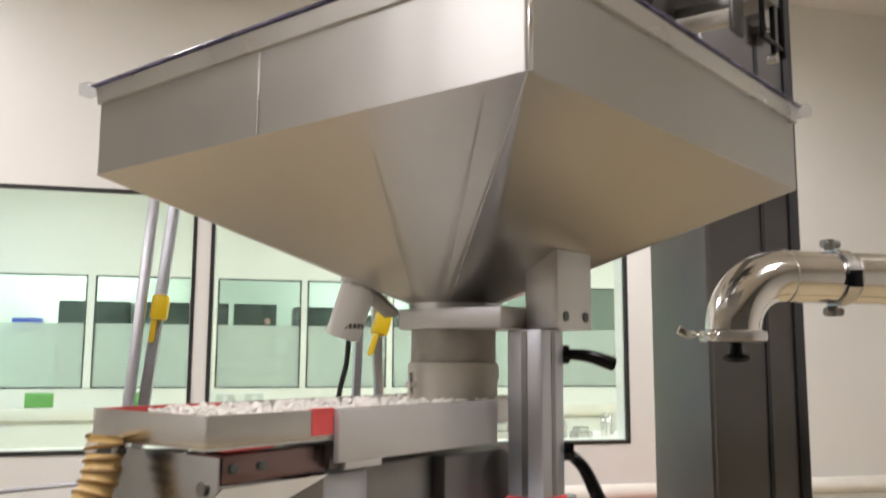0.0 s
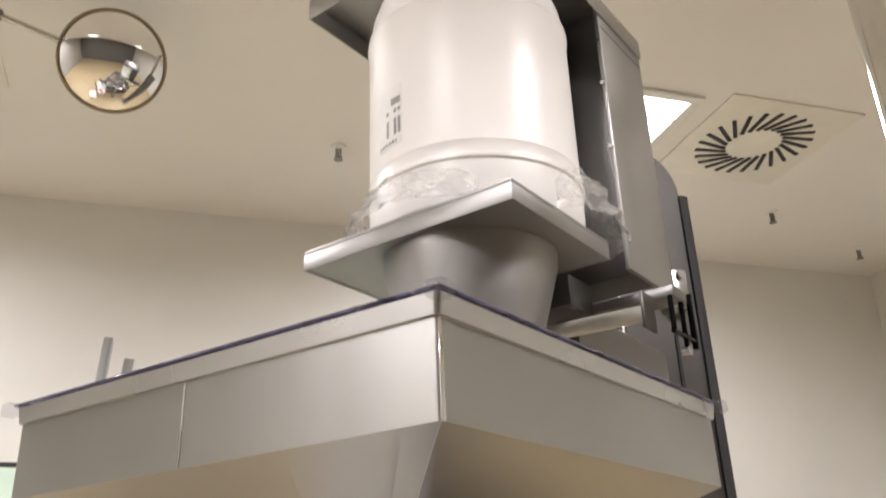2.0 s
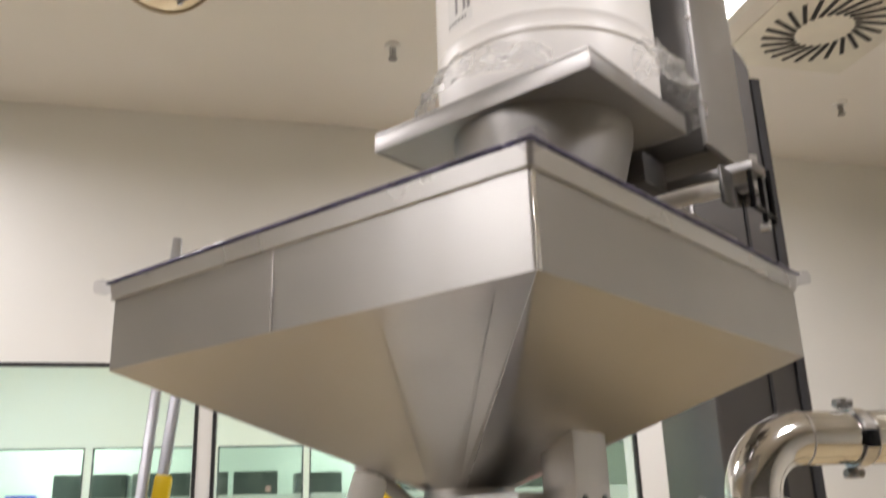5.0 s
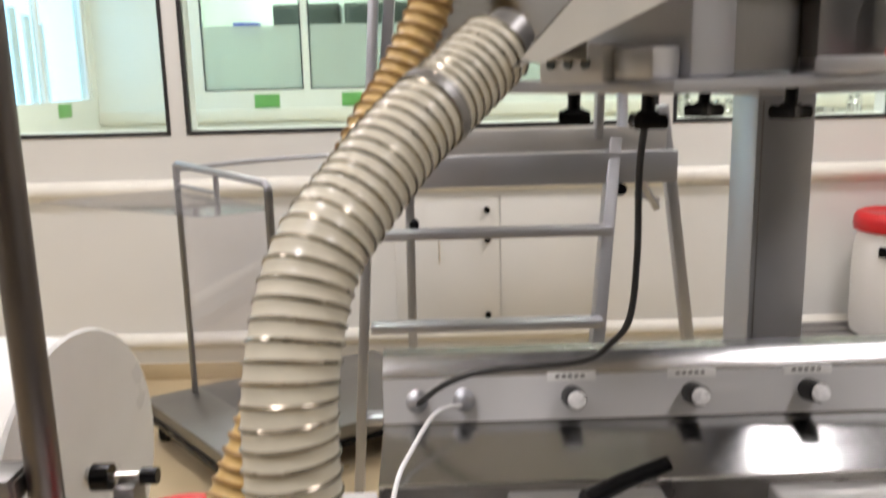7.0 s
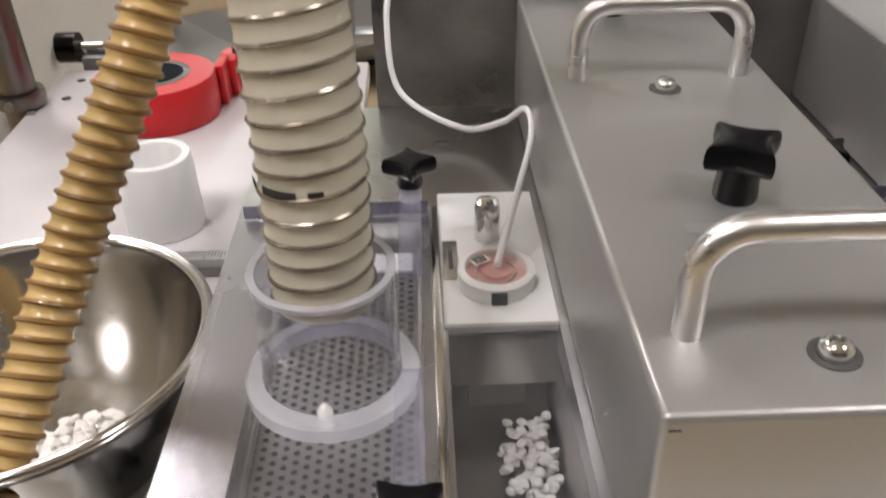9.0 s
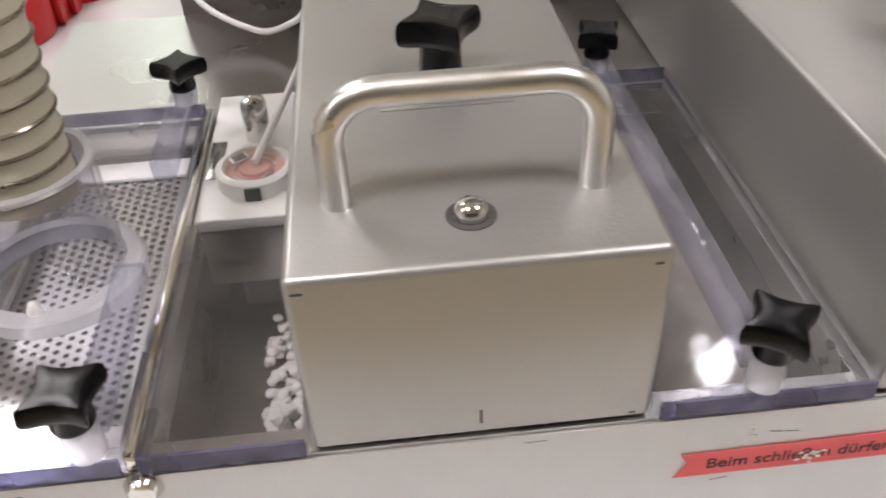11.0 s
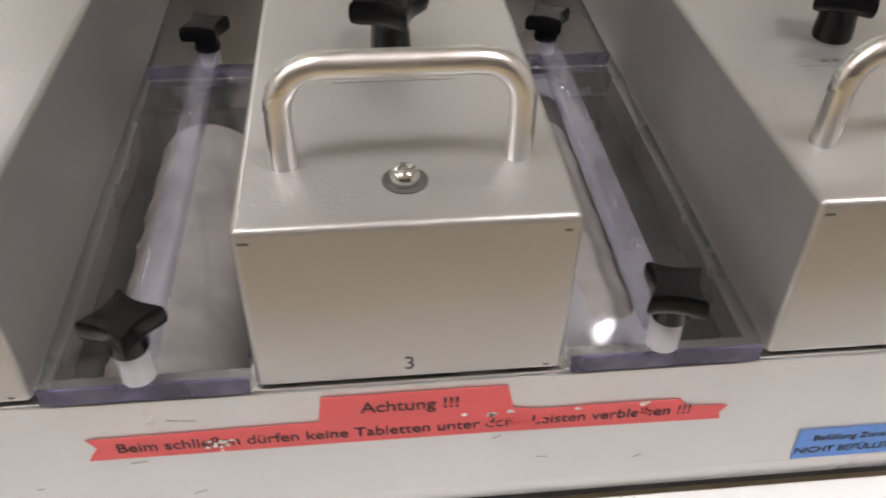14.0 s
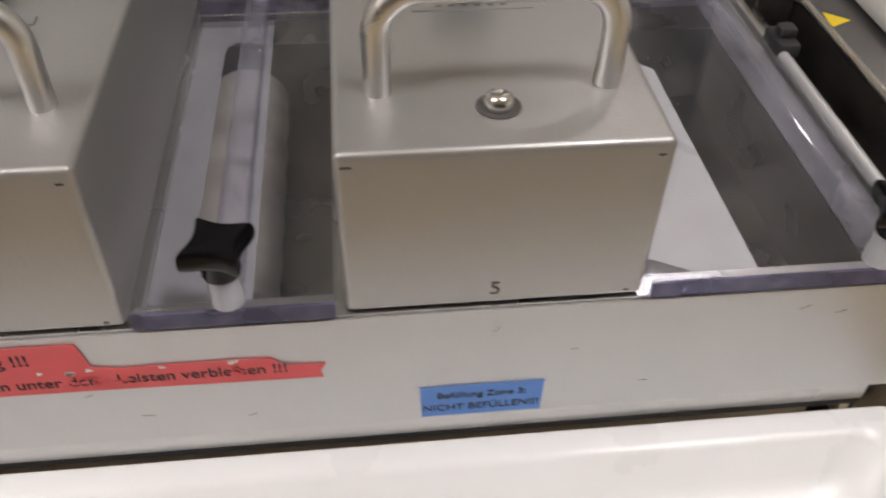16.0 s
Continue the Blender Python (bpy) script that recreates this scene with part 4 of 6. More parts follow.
# outfeed beside the bed
of = thing("outfeed_channel", pose(0.87, 0.25, 0), "grey steel outfeed section with an open channel", "outfeed")
part("body", box((0.766, 0.0, 0.02), (1.30, 0.498, 0.735), 0.004), "column", of)
chn = box((0.768, 0.0, 0.7355), (0.806, 0.290, 0.742))
add(chn, box((0.768, 0.0, 0.742), (0.772, 0.290, 0.806), 0.001), box((0.802, 0.0, 0.742), (0.806, 0.290, 0.815), 0.001), box((0.772, 0.286, 0.742), (0.802, 0.290, 0.815), 0.001))
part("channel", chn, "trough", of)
part("channel_rim", sweep([(0.8045, 0.0, 0.8155), (0.8045, 0.275, 0.8155), (0.800, 0.286, 0.8155), (0.790, 0.2885, 0.8155), (0.772, 0.2885, 0.8155)], 0.0036, 10, smooth=False), "chrome", of)
part("cover_plate", box((0.809, 0.0, 0.7355), (1.30, 0.498, 0.800), 0.004), "column", of, "dark cover plate")
part("sticker", prism([(0.826, 0.262), (0.846, 0.272), (0.829, 0.286)], 0.8002, 0.8008), "yellow", of, "small yellow triangular sticker")
part("guide", box((0.858, 0.18, 0.8005), (0.95, 0.45, 0.83), 0.01), "white_plastic", of)

# sensor box
sen = thing("sensor_box", pose(-0.117, 0.25, 0.76), "white-topped steel sensor box with a round window and cable", "sensor")
part("body", box((-0.1525, 0.170, 0.758), (-0.0815, 0.331, 0.7995), 0.001), "steel", sen)
part("top_plate", box((-0.1525, 0.170, 0.800), (-0.0815, 0.331, 0.8085), 0.0015), "white_plastic", sen, "white plastic top plate")
part("leg", box((-0.136, 0.19, 0.7215), (-0.098, 0.21, 0.757)), "steel_dark", sen)
part("leg", box((-0.136, 0.29, 0.785), (-0.098, 0.31, 0.7579)), "steel_dark", sen)
part("ring", lathe([(0.025, 0), (0.025, 0.010), (0.0225, 0.012), (0.0205, 0.012), (0.0195, 0.005), (0, 0.005)], 40, pose(-0.117, 0.213, 0.8087)), "white_plastic", sen, "white round sensor ring")
part("disc", lathe([(0.0193, 0.0), (0.0193, 0.0012), (0.010, 0.0016), (0.0095, 0.004), (0, 0.0045)], 32, pose(-0.117, 0.213, 0.8142)), "led", sen, "pink glowing sensor disc")
lines = bmesh.new()
for a0, r in ((20, 0.013), (130, 0.013), (220, 0.015), (300, 0.0125)):
    for k in range(6):
        a = radians(a0 + k * 9)
        add(lines, box((-0.0016, -0.0008, 0), (0.0016, 0.0008, 0.0008), 0, pose(-0.117 + r * math.cos(a), 0.213 + r * math.sin(a), 0.8162, 0, 0, math.degrees(a) + 90)))
part("disc_mark", lines, "paper", sen)
part("window", clear := rod((-0.117, 0.213, 0.8190), (-0.117, 0.213, 0.8198), 0.0198, n=36), "glass", sen, "clear round window").visible_shadow = False
part("clip", box((-0.122, 0.1865, 0.8087), (-0.112, 0.1885, 0.8175), 0.0005), "dark_glass", sen)
part("knob", lathe([(0.0088, 0), (0.0088, 0.026), (0.0078, 0.0295), (0.004, 0.0315), (0, 0.032)], 24, pose(-0.119, 0.266, 0.8087)), "chrome", sen, "polished steel knob")
part("label_plate", box((-0.1505, 0.216, 0.8087), (-0.1405, 0.262, 0.8095), 0.0003), "steel", sen, "small engraved plate")
part("label_mark", box((-0.1470, 0.228, 0.8096), (-0.1440, 0.250, 0.8098)), "engrave", sen)
part("paper_label", box((-0.006, -0.004, 0), (0.006, 0.004, 0.0004), 0, pose(-0.127, 0.221, 0.8200, 0, 0, 30)), "paper", sen)
part("paper_mark", add(*[box((-0.0045, -0.0028 + 0.0018 * k, 0.0004), (0.0045, -0.0018 + 0.0018 * k, 0.0006), 0, pose(-0.127, 0.221, 0.8200, 0, 0, 30)) for k in range(4)]), "ink", sen)

# control box along the back
ctl = thing("control_box", pose(0.3, 0.66, 0.8), "long satin steel control box with lamp knobs and labels", "control box")
prof = [(0.500, ZB + 0.0008), (0.500, 0.911), (0.4985, 0.9135), (0.502, 0.9150), (0.600, 0.9285), (0.606, 0.932), (0.6185, 0.982), (0.640, 1.001), (0.665, 1.001), (0.665, ZB + 0.0008)]
bmc = bmesh.new()
ends = [[bmc.verts.new((x, y, z)) for y, z in prof] for x in (-0.203, 1.10)]
for i in range(len(prof)):
    k = (i + 1) % len(prof)
    bmc.faces.new((ends[0][i], ends[0][k], ends[1][k], ends[1][i]))
bmc.faces.new(ends[0])
bmc.faces.new(ends[1])
part("housing", bmc, "panel", ctl)
part("bright_edge", rod((-0.2025, 0.4988, 0.9135), (1.0995, 0.4988, 0.9135), 0.0018, n=8), "chrome", ctl)
# thin dark sheet over the housing: the dim reflection between covers, as colour
part("rear_shade_sheet", box((-0.2028, 0.4968, ZB + 0.001), (1.0995, 0.4996, 0.9110)), "trough", ctl, "thin sheet painting the dark reflection behind the covers")


def out(x, dz=0.0):
    """A pose on the sloping control face, z pointing outwards."""
    return pose(x, 0.6122, 0.957 + dz, 90 - 14, 0, 0)


part("face_plate", box((-0.2025, -0.0245, -0.0012), (1.0995, 0.0245, 0.0003), 0, out(0)), "face_plate", ctl, "matt grey front face")
for x in (0.007, 0.141, 0.271, 0.401, 0.531, 0.661, 0.79):
    lk = part("lamp_knob", lathe([(0.0125, 0), (0.0125, 0.012), (0.011, 0.026), (0.0105, 0.030)], 28, out(x)), "black", ctl, "black lamp knob")
    part("lens", lathe([(0.0102, 0.0), (0.0098, 0.003), (0.006, 0.0045), (0, 0.005)], 24, out(x) @ pose(0, 0, 0.0302)), "lens", lk, "clear faceted lens")
    part("lens_ring", lathe([(0.0104, -0.001), (0.0112, 0), (0.0104, 0.0015)], 24, out(x) @ pose(0, 0, 0.0302), True), "black", lk)
    part("label_strip", box((-0.027, 0.0175, 0.0004), (0.027, 0.0275, 0.0014), 0, out(x)), "paper", ctl, "white label strip")
    part("label_mark", add(*[box((-0.018 + 0.007 * k, 0.021, 0.0015), (-0.0135 + 0.007 * k, 0.0245, 0.0017), 0, out(x)) for k in range(5)]), "steel_dark", ctl)
for x in (-0.165, -0.113):
    part("cable_socket", lathe([(0.0125, 0), (0.0125, 0.004), (0.009, 0.006), (0.009, 0.016), (0.006, 0.018), (0, 0.018)], 24, out(x)), "alu", ctl, "round cable gland")

wc = [(-0.114, 0.598, 0.957), (-0.145, 0.57, 0.959), (-0.1726, 0.528, 0.9335), (-0.184, 0.490, 0.924), (-0.189, 0.468, 0.894), (-0.18, 0.45, 0.842), (-0.13, 0.42, 0.821), (-0.097, 0.4, 0.834), (-0.081, 0.38, 0.854), (-0.079, 0.35, 0.847), (-0.095, 0.29, 0.833), (-0.1165, 0.2135, 0.8205)]
single("white_cable", sweep(wc, 0.0026, 10, 10), "cable_white", "thin white sensor cable hanging in a loop", "cable")
bc = [(-0.165, 0.598, 0.958), (-0.133, 0.57, 0.992), (-0.087, 0.55, 1.013), (0.002, 0.53, 1.027), (0.031, 0.52, 1.05), (0.045, 0.51, 1.078), (0.048, 0.5, 1.141), (0.042, 0.475, 1.223), (0.040, 0.445, 1.279)]
single("black_cable", sweep(bc, 0.0033, 10, 10), "cable_black", "black cable hanging from the feeder to the control box", "cable")

# ---------------------------------------------------------------- hoses
HOSE = [(-0.213, 0.114, 0.874), (-0.213, 0.115, 0.890), (-0.213, 0.12, 0.965), (-0.217, 0.13, 1.038), (-0.221, 0.14, 1.095), (-0.221, 0.152, 1.155), (-0.209, 0.178, 1.212), (-0.184, 0.21, 1.247), (-0.156, 0.245, 1.278), (-0.128, 0.278, 1.301), (-0.098, 0.3070, 1.3275)]
YHOSE = [(-0.133, 0.39, 1.410), (-0.136, 0.385, 1.374), (-0.151, 0.375, 1.338), (-0.172, 0.36, 1.298), (-0.19, 0.340, 1.268), (-0.225, 0.305, 1.19), (-0.262, 0.265, 1.09), (-0.281, 0.25, 1.042), (-0.315, 0.215, 0.968), (-0.346, 0.185, 0.903), (-0.368, 0.155, 0.853), (-0.386, 0.11, 0.805), (-0.40, 0.07, 0.775)]


def spiral_hose(name, pts, r, pitches, wall, wire, wire_r, label, swell):
    """A hose with a spiral whose pitch goes from the first of two values to the second along the way."""
    p0, p1 = pitches
    step = min(pitches) / 8
    fine = resample(smooth_path(pts, 14), step)
    hose = thing(name, Matrix.Translation(pts[0]), label, "hose")
    fr = frames(fine)
    phase, total = [0.0], len(fr) - 1
    for i in range(total):
        phase.append(phase[-1] + 2 * math.pi * step / (p0 + (p1 - p0) * i / total))
    bm, rings, n = bmesh.new(), [], 28
    for ph, (q, a, b) in zip(phase, fr):
        ring = []
        for k in range(n):
            ang = 2 * math.pi * k / n
            rad = r * (1 + swell * math.cos(ph - ang))
            ring.append(bm.verts.new(q + (a * math.cos(ang) + b * math.sin(ang)) * rad))
        rings.append(ring)
    for a, b in zip(rings, rings[1:]):
        for k in range(n):
            bm.faces.new((a[k], a[(k + 1) % n], b[(k + 1) % n], b[k]))
    bm.faces.new(rings[0])
    bm.faces.new(rings[-1])
    part("hose_wall", bm, wall, hose)
    helix = []
    for i in range(total * 3 + 1):
        j, f = divmod(i, 3)
        q, a, b = fr[j]
        ang = phase[j]
        if f:
            q2, a2, b2 = fr[j + 1]
            q, a, b = q.lerp(q2, f / 3), a.lerp(a2, f / 3), b.lerp(b2, f / 3)
            ang += (phase[j + 1] - phase[j]) * f / 3
        helix.append(q + (a * math.cos(ang) + b * math.sin(ang)) * r * (1 + swell))
    part("spiral", sweep(helix, wire_r, 6, smooth=False), wire, hose, "raised spiral rib")
    return hose


big = spiral_hose("transfer_hose", HOSE, 0.0255, (0.0120, 0.0084), "hose", "hose_wire", 0.0012, "thick cream transfer hose with a steel spiral", 0.012)
for k, (a0, a1) in enumerate(((196, 214), (222, 262), (272, 288))):
    pts = [Vector((-0.213, 0.1195, 0.944)) + Vector((0.0275 * math.cos(radians(a)), 0.0275 * math.sin(radians(a)), 0)) for a in range(a0, a1, 3)]
    mk = bmesh.new()
    cols = [(mk.verts.new(p + Vector((0, 0, -0.0022))), mk.verts.new(p + Vector((0, 0, 0.0022)))) for p in pts]
    for c0, c1 in zip(cols, cols[1:]):
        mk.faces.new((c0[0], c1[0], c1[1], c0[1]))
    part("pen_mark", mk, "ink", big, "dark handwritten mark")
spiral_hose("suction_hose", YHOSE, 0.0152, (0.0105, 0.0105), "yellow_hose", "yellow_rib", 0.0017, "amber spiral-ribbed suction hose", 0.05)

port = thing("inlet_tube", pose(-0.213, 0.112, ZB + 0.013), "clear acrylic inlet tube with a flange around the hose end", "tube")
part("tube", lathe([(0.0365, 0.0), (0.0365, 0.072), (0.0335, 0.072), (0.0335, 0.0)], 48, pose(-0.213, 0.112, ZB + 0.0133), True), "acrylic", port).visible_shadow = False
part("flange", lathe([(0.0372, 0.0), (0.0465, 0.0), (0.0465, 0.008), (0.0445, 0.010), (0.0372, 0.010)], 48, pose(-0.213, 0.112, ZB + 0.0133), True), "acrylic_white", port).visible_shadow = False
part("rim", lathe([(0.0330, 0.072), (0.0370, 0.072), (0.0370, 0.0745), (0.0330, 0.0745)], 48, pose(-0.213, 0.112, ZB + 0.0133), True), "acrylic_white", port)
part("screw", lathe([(0.004, 0), (0.004, 0.012), (0.002, 0.016), (0, 0.017)], 12, pose(-0.214, 0.076, ZB + 0.013)), "paper", port, "small white nylon screw")

# ---------------------------------------------------------------- table beside the bed
tb = thing("side_table", pose(-0.45, 0.58, 0), "pale grey laminate machine table", "table")
part("tabletop", box((-0.655, 0.292, 0.672), (-0.235, 0.90, 0.700), 0.003), "table", tb)
part("front_bar", box((-0.655, 0.280, 0.672), (-0.31, 0.2915, 0.696), 0.003), "steel", tb)
for x, y in ((-0.63, 0.30), (-0.27, 0.30), (-0.63, 0.87), (-0.27, 0.87)):
    part("leg", box((x - 0.02, y - 0.02, 0), (x + 0.02, y + 0.02, 0.672), 0.002), "steel_dark", tb)
for x, y in ((-0.62, 0.86), (-0.62, 0.80)):
    part("screw_hole", rod((x, y, 0.7), (x, y, 0.7006), 0.006, n=12), "gasket", tb)
shelf = thing("steel_shelf", pose(-0.45, 0.08, 0), "low steel shelf below the mixing bowl", "shelf")
part("sheet", box((-0.70, -0.2, 0.680), (-0.302, 0.279, 0.690), 0.002), "steel", shelf)
part("stand", box((-0.66, -0.12, 0.0), (-0.56, 0.2, 0.680), 0.003), "steel_dark", shelf)
roll = thing("red_tape_roll", pose(-0.482, 0.742, 0.70), "roll of red tape on a grey core with a loose end", "tape roll")
part("tape", lathe([(0.042, 0.0), (0.070, 0.0), (0.0715, 0.002), (0.0715, 0.050), (0.070, 0.052), (0.042, 0.052)], 48, pose(-0.482, 0.742, 0.7005), True), "red", roll)
part("core", lathe([(0.034, 0.0), (0.0418, 0.0), (0.0418, 0.0525), (0.034, 0.0525)], 40, pose(-0.482, 0.742, 0.7005), True), "dark_glass", roll)
part("loose_end", add(box((-0.4155, 0.76, 0.702), (-0.404, 0.80, 0.752), 0.001), box((-0.405, 0.79, 0.702), (-0.396, 0.815, 0.748), 0.001)), "red", roll)
roll2 = thing("red_push_button", pose(-0.40, 0.86, 0.70), "small red plastic push button behind a tape roll", "push button")
part("cap", lathe([(0, 0), (0.03, 0), (0.03, 0.03), (0.026, 0.034), (0, 0.034)], 28, pose(-0.40, 0.858, 0.7005)), "red", roll2)
part("button", rod((-0.40, 0.858, 0.7348), (-0.40, 0.858, 0.742), 0.012), "black", roll2)
cup = thing("white_sleeve", pose(-0.413, 0.477, 0.70), "thick white plastic sleeve standing on the table", "sleeve")
part("sleeve", lathe([(0.024, 0.0), (0.0355, 0.0), (0.0365, 0.002), (0.0355, 0.073), (0.034, 0.076), (0.027, 0.076), (0.025, 0.072)], 44, pose(-0.413, 0.477, 0.7005), True), "white_plastic", cup)
rule = thing("steel_ruler", pose(-0.45, 0.385, 0.70), "steel ruler with fine black graduation on the table", "ruler")
part("blade", box((-0.64, 0.398, 0.7005), (-0.290, 0.426, 0.7024)), "alu_bright", rule)
tick = bmesh.new()
for k in range(110):
    add(tick, box((-0.635 + 0.003 * k, 0.416 - (0.006 if k % 5 == 0 else 0.0), 0.7025), (-0.6345 + 0.003 * k, 0.425, 0.7027)))
for k in range(21):
    add(tick, box((-0.634 + 0.015 * k, 0.402, 0.7025), (-0.630 + 0.015 * k, 0.407, 0.7027)))
tagged(part("graduation", tick, "ink", rule), kind="stuff")
part("stop", box((-0.64, 0.384, 0.7005), (-0.292, 0.3975, 0.712), 0.002), "steel_dark", rule)

bowl = thing("mixing_bowl", pose(-0.418, 0.18, 0.69), "polished steel mixing bowl holding spilled white tablets", "bowl")
shape = [(0.045, 0.0), (0.075, 0.008), (0.100, 0.045), (0.113, 0.095), (0.117, 0.108), (0.122, 0.109), (0.1225, 0.107), (0.119, 0.105)]
inside = [(0.1155, 0.104), (0.111, 0.093), (0.098, 0.046), (0.074, 0.011), (0.045, 0.003), (0, 0.0028)]
part("bowl_shell", lathe([(0, 0.0)] + shape + inside, 64, pose(-0.418, 0.180, 0.6905)), "chrome", bowl)
part("rim", lathe([(0.1165 + 0.0035 * math.cos(a), 0.108 + 0.0035 * math.sin(a)) for a in [2 * math.pi * k / 10 for k in range(10)]], 64, pose(-0.418, 0.180, 0.6905), True), "chrome", bowl)
part("scale_mark", add(*[box((-0.4, 0.2785 + 0.004 * k, 0.745 + 0.012 * k), (-0.392 + 0.003 * (k % 2), 0.279 + 0.004 * k, 0.746 + 0.012 * k)) for k in range(3)]), "engrave", bowl)
single("tablets", pile(-0.49, -0.335, 0.09, 0.24, 0.694, 520, 0.0042, 8, lambda x, y: max(0.0, 0.03 - 0.33 * math.hypot(x + 0.395, y - 0.155)) * (0.4 + 0.6 * abs(math.sin(917 * x + 533 * y))) + 0.24 * math.hypot(x + 0.418, y - 0.18) ** 2,
                       lambda x, y: math.hypot(x + 0.418, y - 0.18) < 0.072 and math.hypot(x + 0.395, y - 0.15) < 0.062), "tablet", "heap of white tablets in the steel bowl", "tablets", "stuff")
single("tablet_dust", prism([(0.056 * math.cos(a) * (1 + 0.1 * math.sin(5 * a)) - 0.398, 0.052 * math.sin(a) * (1 + 0.1 * math.cos(3 * a)) + 0.152) for a in [2 * math.pi * k / 40 for k in range(40)]], 0.6945, 0.7005), "tablet", "crumbled white tablet dust in the steel bowl", "tablets", "stuff")

# round post with a collar, and a white reel behind it
pst = thing("steel_post", pose(-0.668, 0.78, 0), "round brushed steel post with a clamp collar", "post")
part("tube", rod((-0.668, 0.78, 0.0), (-0.668, 0.78, 1.62), 0.0225, n=32), "post_steel", pst)
part("collar", lathe([(0.0235, 0), (0.030, 0), (0.031, 0.003), (0.031, 0.015), (0.030, 0.018), (0.0235, 0.018)], 32, pose(-0.668, 0.78, 0.704), True), "post_steel", pst)
part("collar_screw", add(rod((-0.668, 0.744, 0.713), (-0.668, 0.752, 0.713), 0.006, n=12), rod((-0.648, 0.75, 0.700), (-0.648, 0.756, 0.700), 0.005, n=10)), "steel_dark", pst)
part("cross_block", add(box((-0.78, 0.735, 0.775), (-0.693, 0.80, 0.815), 0.003), box((-0.705, 0.745, 0.782), (-0.690, 0.79, 0.808), 0.003)), "steel_dark", pst, "grey clamp block")
reel = thing("film_reel", pose(-0.70, 1.03, 0), "big white film reel on a steel axle", "reel")
part("reel_side", lathe([(0, -0.006), (0.236, -0.006), (0.24, 0), (0.236, 0.006), (0, 0.006)], 72, pose(-0.725, 1.03, 0.68, 0, 90, -8)), "white_plastic", reel)
part("film_roll", lathe([(0, -0.30), (0.222, -0.30), (0.222, -0.008), (0, -0.008)], 72, pose(-0.725, 1.03, 0.68, 0, 90, -8)), "drum", reel)
part("stand", add(box((-1.08, 1.04, 0.0), (-1.03, 1.12, 0.74), 0.004), box((-1.14, 0.92, 0.0), (-0.98, 1.24, 0.03), 0.004)), "steel_dark", reel)
part("axle", rod((-1.07, 1.08, 0.68), (-0.71, 1.028, 0.68), 0.012), "steel", reel)
hk = thing("adjusting_knob", pose(-0.62, 0.93, 0.70), "black knurled adjusting knob on a short threaded rod", "knob")
part("knob", rod((-0.668, 0.93, 0.722), (-0.640, 0.93, 0.722), 0.021, n=22), "black", hk)
part("rod", rod((-0.640, 0.93, 0.722), (-0.575, 0.93, 0.722), 0.007), "chrome", hk)
part("small_knob", rod((-0.595, 0.93, 0.722), (-0.570, 0.93, 0.722), 0.013, n=18), "black", hk)
part("bracket", box((-0.632, 0.905, 0.66), (-0.600, 0.955, 0.7149), 0.002), "steel_dark", hk)
part("stand", box((-0.636, 0.903, 0.0), (-0.596, 0.957, 0.66), 0.003), "steel_dark", hk)

# ---------------------------------------------------------------- hopper
TURN = 37.5
MH = pose(0.244, 0.627, 0, 0, 0, TURN)
HU, HV = 0.310, 0.326
hop = thing("hopper", MH @ pose(0, 0, 1.545), "large square satin steel hopper tapering to a round outlet", "hopper")


def shell(lower, upper, z0, z1, m):
    bm = bmesh.new()
    a = [bm.verts.new((x, y, z0)) for x, y in lower]
    b = [bm.verts.new((x, y, z1)) for x, y in upper]
    for i in range(len(a)):
        k = (i + 1) % len(a)
        bm.faces.new((a[i], a[k], b[k], b[i]))
    bm.transform(m)
    return bm


SKEW = 0.0125


def skew(u, v):
    """The hopper is not quite square: one side stands a little askew."""
    return (u, v - SKEW * u / HU) if v < 0 else (u, v)


def rounded_square(hu, hv, r, n=5):
    pts = []
    for cx, cy, a0 in ((hu - r, hv - r, 0), (-hu + r, hv - r, 90), (-hu + r, -hv + r, 180), (hu - r, -hv + r, 270)):
        for k in range(n):
            a = radians(a0 + 90 * k / (n - 1))
            pts.append(skew(cx + r * math.cos(a), cy + r * math.sin(a)))
    return pts


SEAM = 0.015
Z_SKIRT, Z_RIM, Z_OUT, R_OUT = 1.704, 1.817, 1.546, 0.056
outer, inner = rounded_square(HU, HV, 0.004), rounded_square(HU - 0.003, HV - 0.003, 0.002)
skirt = shell(outer, outer, Z_SKIRT, Z_RIM - 0.004, MH)
add(skirt, shell(inner, inner, Z_SKIRT, Z_RIM - 0.004, MH))
part("skirt", skirt, "steel_skirt", hop, "upright satin steel skirt")
band = shell(rounded_square(HU + 0.004, HV + 0.004, 0.006), rounded_square(HU + 0.006, HV + 0.006, 0.006), Z_RIM - 0.022, Z_RIM - 0.002, MH)
add(band, shell(rounded_square(HU + 0.0005, HV + 0.0005, 0.004), rounded_square(HU + 0.004, HV + 0.004, 0.006), Z_RIM - 0.023, Z_RIM - 0.022, MH))
part("rim_band", band, "steel", hop, "folded rim")


